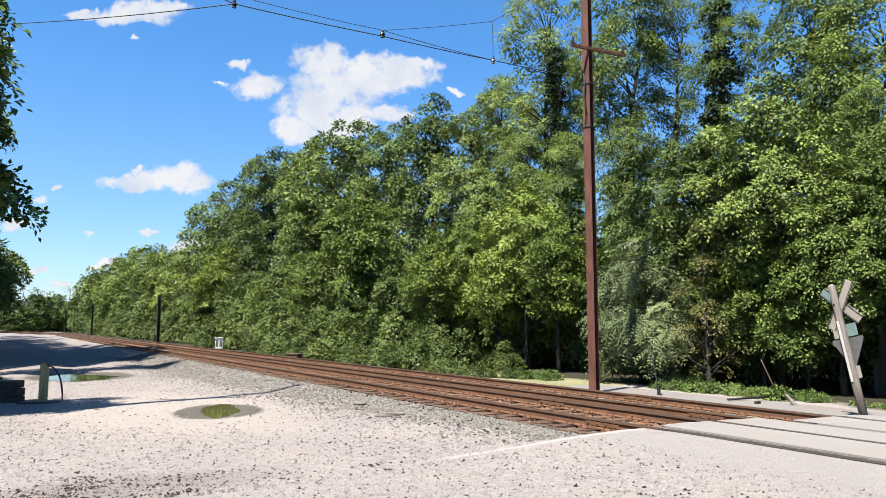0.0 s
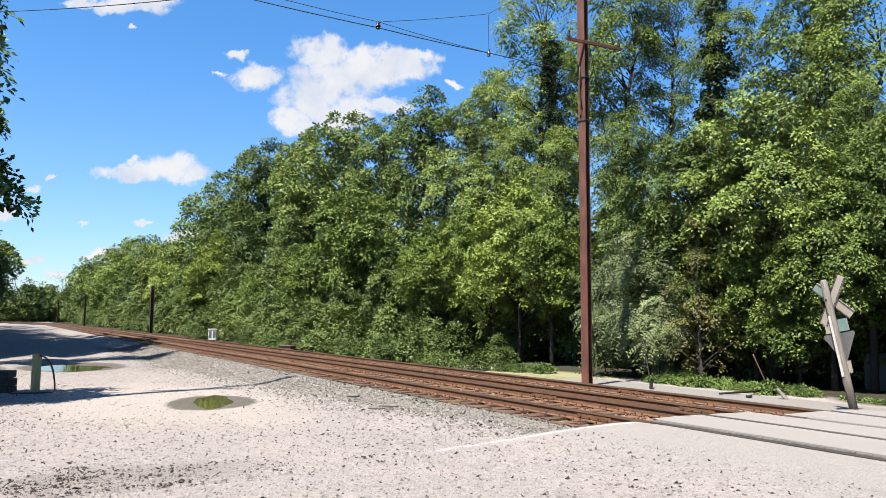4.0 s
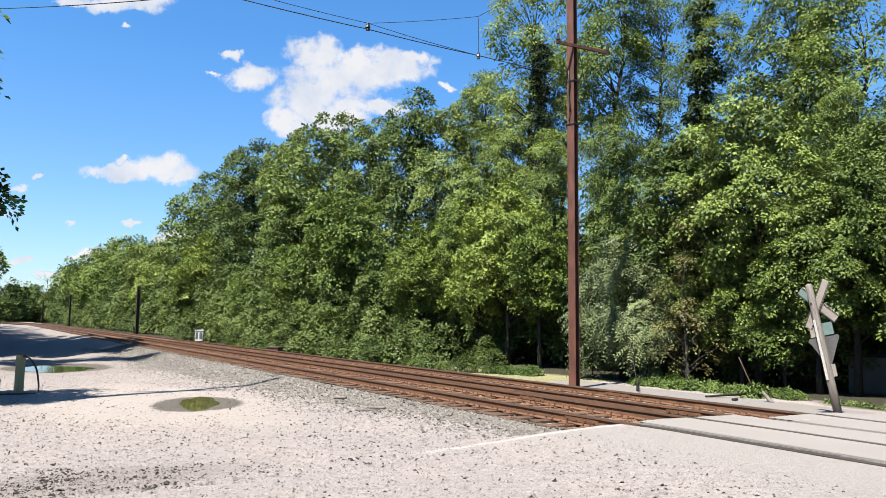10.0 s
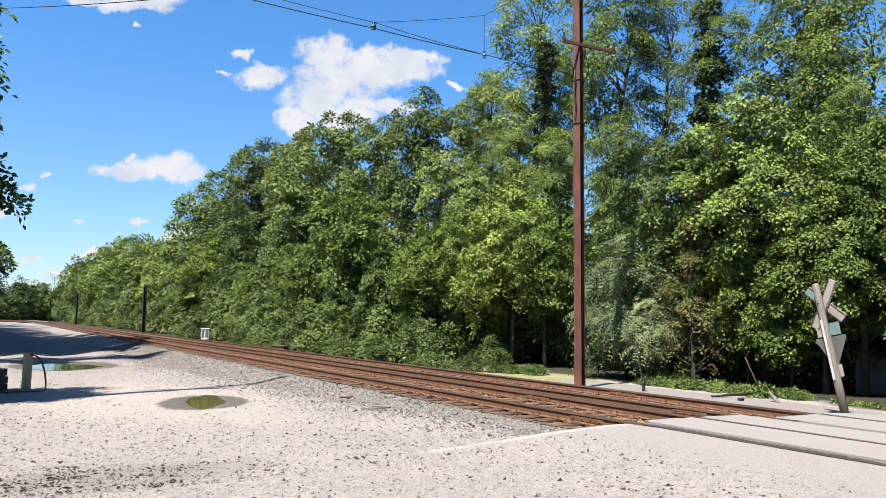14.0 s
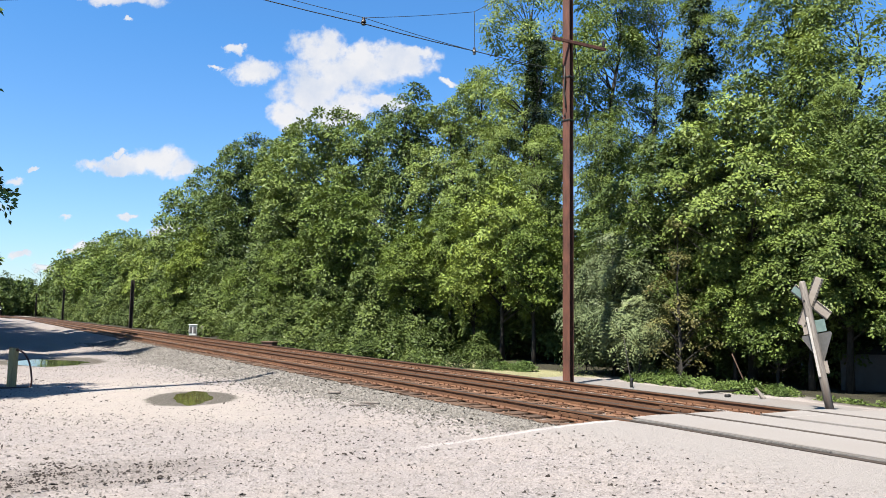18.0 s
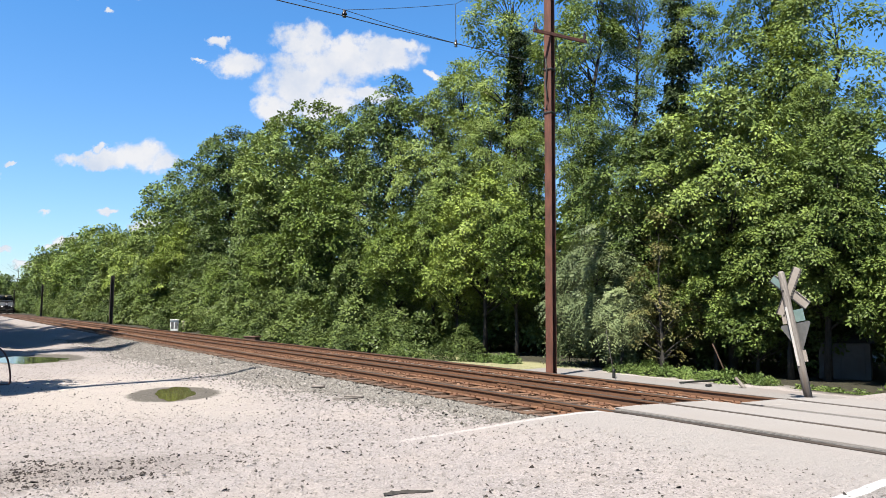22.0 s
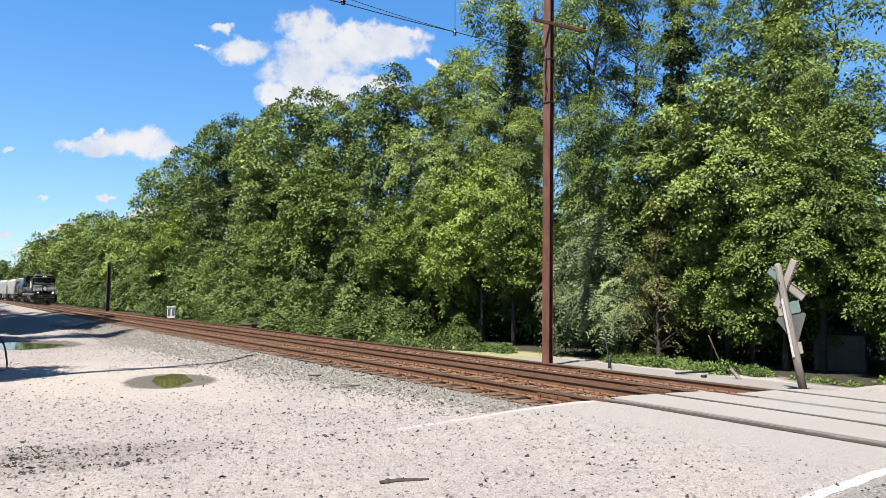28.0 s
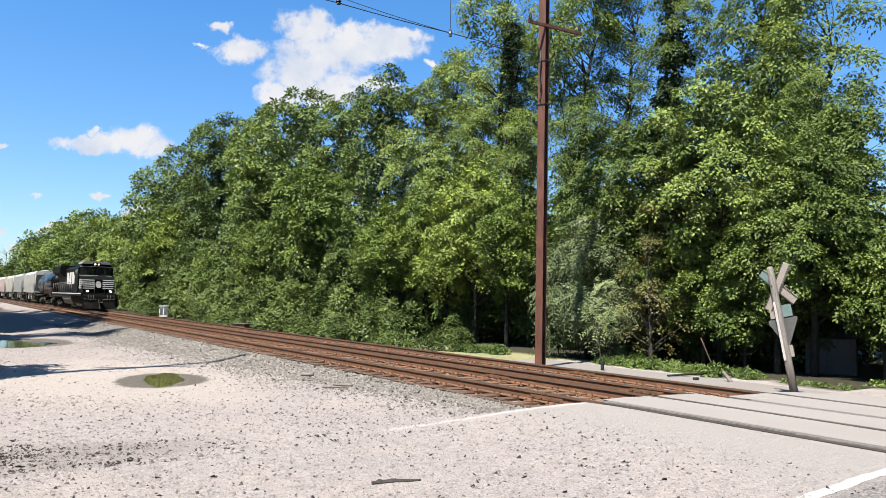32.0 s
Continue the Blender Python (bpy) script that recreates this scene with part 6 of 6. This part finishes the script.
# two trees at the lot's near corner
for x, y, h, r, seed in ((-29.8, 40.0, 17.5, 4.6, 860), (-13.6, 15.0, 10.8, 2.3, 861), (-22.3, 28.9, 24.0, 1.8, 862), (-27.5, 34.5, 13.0, 3.4, 863)):
    tree("oak", x, y, h, r, seed, most=10000, coarse=0.8, fill=1.6, label="broadleaf tree leaning over the edge of the gravel lot")
# the wood's far end, where the track leaves the view
for i in range(22):
    s, n, h = 300 + rnd.uniform(-20, 60), -26 + 3.6 * i, rnd.uniform(11, 15)
    if abs(n - 12.35 + bend(s)) < 8:
        s += 45
    p = at(s, n)
    tree("hackberry", p.x, p.y, h, h * 0.5, 930 + i % 3, share=("end", i % 3), turn=rnd.uniform(0, 360), most=6000, label="distant green tree where the railway leaves the view")

# a bare dead treetop among the distant trees
rng = np.random.default_rng(77)
bare = thing("dead_tree", pose(-131.0, 254.0, 0), "bare dead treetop above the distant wood", "tree")
cc = np.stack([rng.normal(size=26) * 2.2, rng.normal(size=26) * 2.0, 11 + 6.5 * rng.random(26)], 1)
part("trunk", wood_mesh(rng, 17.0, 4.0, cc, "oak"), None, bare)

# ---- clouds ----
CLOUD_FAR = 2600.0


def cloud_mat(puffs, seed):
    """White cumulus: solid where the puffs overlap, frayed at the rim."""
    mt = bpy.data.materials.new("cumulus")
    mt.use_nodes = True
    nt = mt.node_tree
    nt.nodes.clear()
    N, L = nt.nodes.new, nt.links.new

    def m(op, a, b=None):
        k = N("ShaderNodeMath")
        k.operation = op
        for i, v in enumerate((a, b)):
            if isinstance(v, (int, float)):
                k.inputs[i].default_value = v
            elif v is not None:
                L(v, k.inputs[i])
        return k.outputs[0]

    def fray(scale, detail, dx):
        k = N("ShaderNodeTexNoise")
        k.inputs["Scale"].default_value, k.inputs["Detail"].default_value, k.inputs["Roughness"].default_value = scale, detail, 0.6
        off = N("ShaderNodeVectorMath")
        off.inputs[1].default_value = (seed + dx, 0, dx)
        L(scaled.outputs[0], off.inputs[0])
        L(off.outputs[0], k.inputs["Vector"])
        return k

    tc, scaled, sep = N("ShaderNodeTexCoord"), N("ShaderNodeVectorMath"), N("ShaderNodeSeparateXYZ")
    scaled.operation = "SCALE"
    scaled.inputs["Scale"].default_value = 1 / CLOUD_FAR
    L(tc.outputs["Object"], scaled.inputs[0])
    L(scaled.outputs[0], sep.inputs[0])
    warp, ruffle = fray(16, 4, 3.1), fray(60, 5, 7.7)
    w, q = N("ShaderNodeSeparateXYZ"), N("ShaderNodeSeparateXYZ")
    L(warp.outputs["Color"], w.inputs[0]), L(ruffle.outputs["Color"], q.inputs[0])
    ax = m("ADD", m("ADD", sep.outputs["X"], m("MULTIPLY", m("SUBTRACT", w.outputs["X"], 0.5), 0.06)), m("MULTIPLY", m("SUBTRACT", q.outputs["X"], 0.5), 0.026))
    ez = m("ADD", m("ADD", sep.outputs["Z"], m("MULTIPLY", m("SUBTRACT", w.outputs["Y"], 0.5), 0.04)), m("MULTIPLY", m("SUBTRACT", q.outputs["Y"], 0.5), 0.02))
    body = None
    for px, pz, rx, rz in puffs:
        dx, dz = m("DIVIDE", m("SUBTRACT", ax, px), rx), m("DIVIDE", m("SUBTRACT", ez, pz), rz)
        v = m("SUBTRACT", 1.0, m("ADD", m("MULTIPLY", dx, dx), m("MULTIPLY", dz, dz)))
        body = v if body is None else m("MAXIMUM", body, v)
    thin = fray(30, 8, 1.3)
    body = m("ADD", body, m("MULTIPLY", m("SUBTRACT", thin.outputs["Fac"], 0.5), 2.4))
    ramp = N("ShaderNodeMapRange")
    ramp.interpolation_type = "SMOOTHSTEP"
    ramp.inputs["From Min"].default_value, ramp.inputs["From Max"].default_value = -0.05, 0.85
    L(body, ramp.inputs["Value"])
    shade = N("ShaderNodeMix")
    shade.data_type = "RGBA"
    shade.inputs["A"].default_value, shade.inputs["B"].default_value = (0.179, 0.198, 0.233, 1), (0.250, 0.2485, 0.252, 1)
    soft = N("ShaderNodeMapRange")
    soft.inputs["From Min"].default_value, soft.inputs["From Max"].default_value = 0.30, 0.58
    L(fray(13, 6, 5.0).outputs["Fac"], soft.inputs["Value"])
    L(soft.outputs[0], shade.inputs["Factor"])
    glow, clear, mix, out = N("ShaderNodeEmission"), N("ShaderNodeBsdfTransparent"), N("ShaderNodeMixShader"), N("ShaderNodeOutputMaterial")
    L(shade.outputs["Result"], glow.inputs["Color"])
    L(m("MULTIPLY", ramp.outputs[0], 0.95), mix.inputs[0])
    L(clear.outputs[0], mix.inputs[1]), L(glow.outputs[0], mix.inputs[2]), L(mix.outputs[0], out.inputs["Surface"])
    return mt


# kind, drift in half a minute, puffs: bearing, height, half width, half height
CLOUDS = [
    ("large", 0.043, [(-0.1684, 0.3782, 0.0532, 0.0284), (-0.2616, 0.3359, 0.0417, 0.0207), (-0.2898, 0.3657, 0.0161, 0.0108), (-0.1316, 0.3400, 0.0963, 0.0365), (-0.1792, 0.3087, 0.0640, 0.0380), (-0.2106, 0.2776, 0.0399, 0.0246), (-0.0676, 0.3582, 0.0724, 0.0283), (-0.1119, 0.3682, 0.0370, 0.0234), (-0.0314, 0.3690, 0.0362, 0.0150), (-0.0751, 0.2955, 0.0400, 0.0148), (-0.1469, 0.2882, 0.0679, 0.0345)]),
    ("second", 0.018, [(-0.3714, 0.2094, 0.0475, 0.0242), (-0.4446, 0.1982, 0.0427, 0.0121), (-0.4083, 0.2014, 0.0348, 0.0129), (-0.3451, 0.2046, 0.0237, 0.0145), (-0.4326, 0.2143, 0.0119, 0.0081)]),
    ("high", 0.043, [(-0.4377, 0.4521, 0.0650, 0.0221), (-0.5067, 0.4521, 0.0471, 0.0085), (-0.4015, 0.4606, 0.0390, 0.0110), (-0.4617, 0.4445, 0.0373, 0.0127), (-0.4431, 0.4117, 0.0097, 0.0042)]),
    ("low", 0.012, [(-0.5736, 0.1742, 0.0166, 0.0072)]),
    ("low", 0.012, [(-0.5488, 0.1950, 0.0142, 0.0048)]),
    ("low", 0.012, [(-0.6088, 0.1447, 0.0252, 0.0103)]),
    ("low", 0.012, [(-0.5037, 0.1352, 0.0157, 0.0056)]),
    ("low", 0.012, [(-0.4235, 0.1336, 0.0204, 0.0048)]),
    ("low", 0.012, [(-0.3655, 0.1170, 0.0329, 0.0103), (-0.3826, 0.1138, 0.0157, 0.0063)]),
    ("low", 0.012, [(-0.4841, 0.0894, 0.0203, 0.0094), (-0.4955, 0.0839, 0.0234, 0.0063)]),
    ("wisp", 0.043, [(-0.3329, 0.3558, 0.0145, 0.0050)]),
    ("wisp", 0.03, [(0.0193, 0.3458, 0.0177, 0.0058)]),
    ("wisp", 0.03, [(-0.5567, 0.0604, 0.0265, 0.0070), (-0.5889, 0.0776, 0.0234, 0.0055)]),
]
CLOUD_WORDS = {"large": "large white cumulus cloud drifting behind the wood", "second": "flat-based white cumulus cloud above the far wood",
               "high": "thin torn white cloud high over the lot", "low": "small white fair-weather cloud low in the sky", "wisp": "thin wisp of white cloud"}
DRIFTING = []
for k, (word, drift, puffs) in enumerate(CLOUDS):
    bm = bmesh.new()
    x0, x1 = min(p[0] - 1.35 * p[2] for p in puffs) - 0.012, max(p[0] + 1.35 * p[2] for p in puffs) + 0.012
    lo, hi = [], []
    for i in range(33):
        x = x0 + (x1 - x0) * i / 32
        top, low = [], []
        for p in puffs:
            q = 1 - ((x - p[0]) / (1.4 * p[2] + 0.012)) ** 2
            if q > 0:
                top.append(p[1] + math.sqrt(q) * (1.4 * p[3] + 0.012)), low.append(p[1] - math.sqrt(q) * (1.4 * p[3] + 0.012))
        if top:
            hi.append(bm.verts.new((x * CLOUD_FAR, 0, max(top) * CLOUD_FAR)))
            lo.append(bm.verts.new((x * CLOUD_FAR, 0, min(low) * CLOUD_FAR)))
    for i in range(len(hi) - 1):
        bm.faces.new((lo[i], lo[i + 1], hi[i + 1], hi[i]))
    ob = part("cloud", bm, cloud_mat(puffs, 2.3 * k), None, "", pose(0, CLOUD_FAR + 12 * k, 1.6))
    tagged(ob, CLOUD_WORDS[word], "cloud", "fair-weather clouds", "structure")
    DRIFTING.append((ob, drift * CLOUD_FAR, CLOUD_FAR + 12 * k))


# ---- the moving train and clouds ----
def motions():
    """The train rolls towards the crossing along the second track at a steady pace."""
    n = (RC + RD) / 2

    def spot(s):
        return at(s, n - bend(s))
    for k, (car, back) in enumerate(TRAIN):
        rows = []
        length = 21.8 if k == 0 else 16.0 if k == 1 else 17.5
        for t in [0, 4, 8, 11, 13] + [14 + 0.75 * i for i in range(25)]:
            s = 74.0 + 13.3 * (32.0 - t) + back
            a, b = spot(s), spot(s + length)
            rows.append((t, pose(a.x, a.y, -0.03, 0, 0, math.degrees(math.atan2(b.y - a.y, b.x - a.x)))))
        walk(car, rows)
    for ob, way, far in DRIFTING:
        walk(ob, [(0.0, pose(0, far, 1.6)), (31.0, pose(way, far, 1.6)), (32.0, pose(way * 32 / 31, far, 1.6))])


motions()
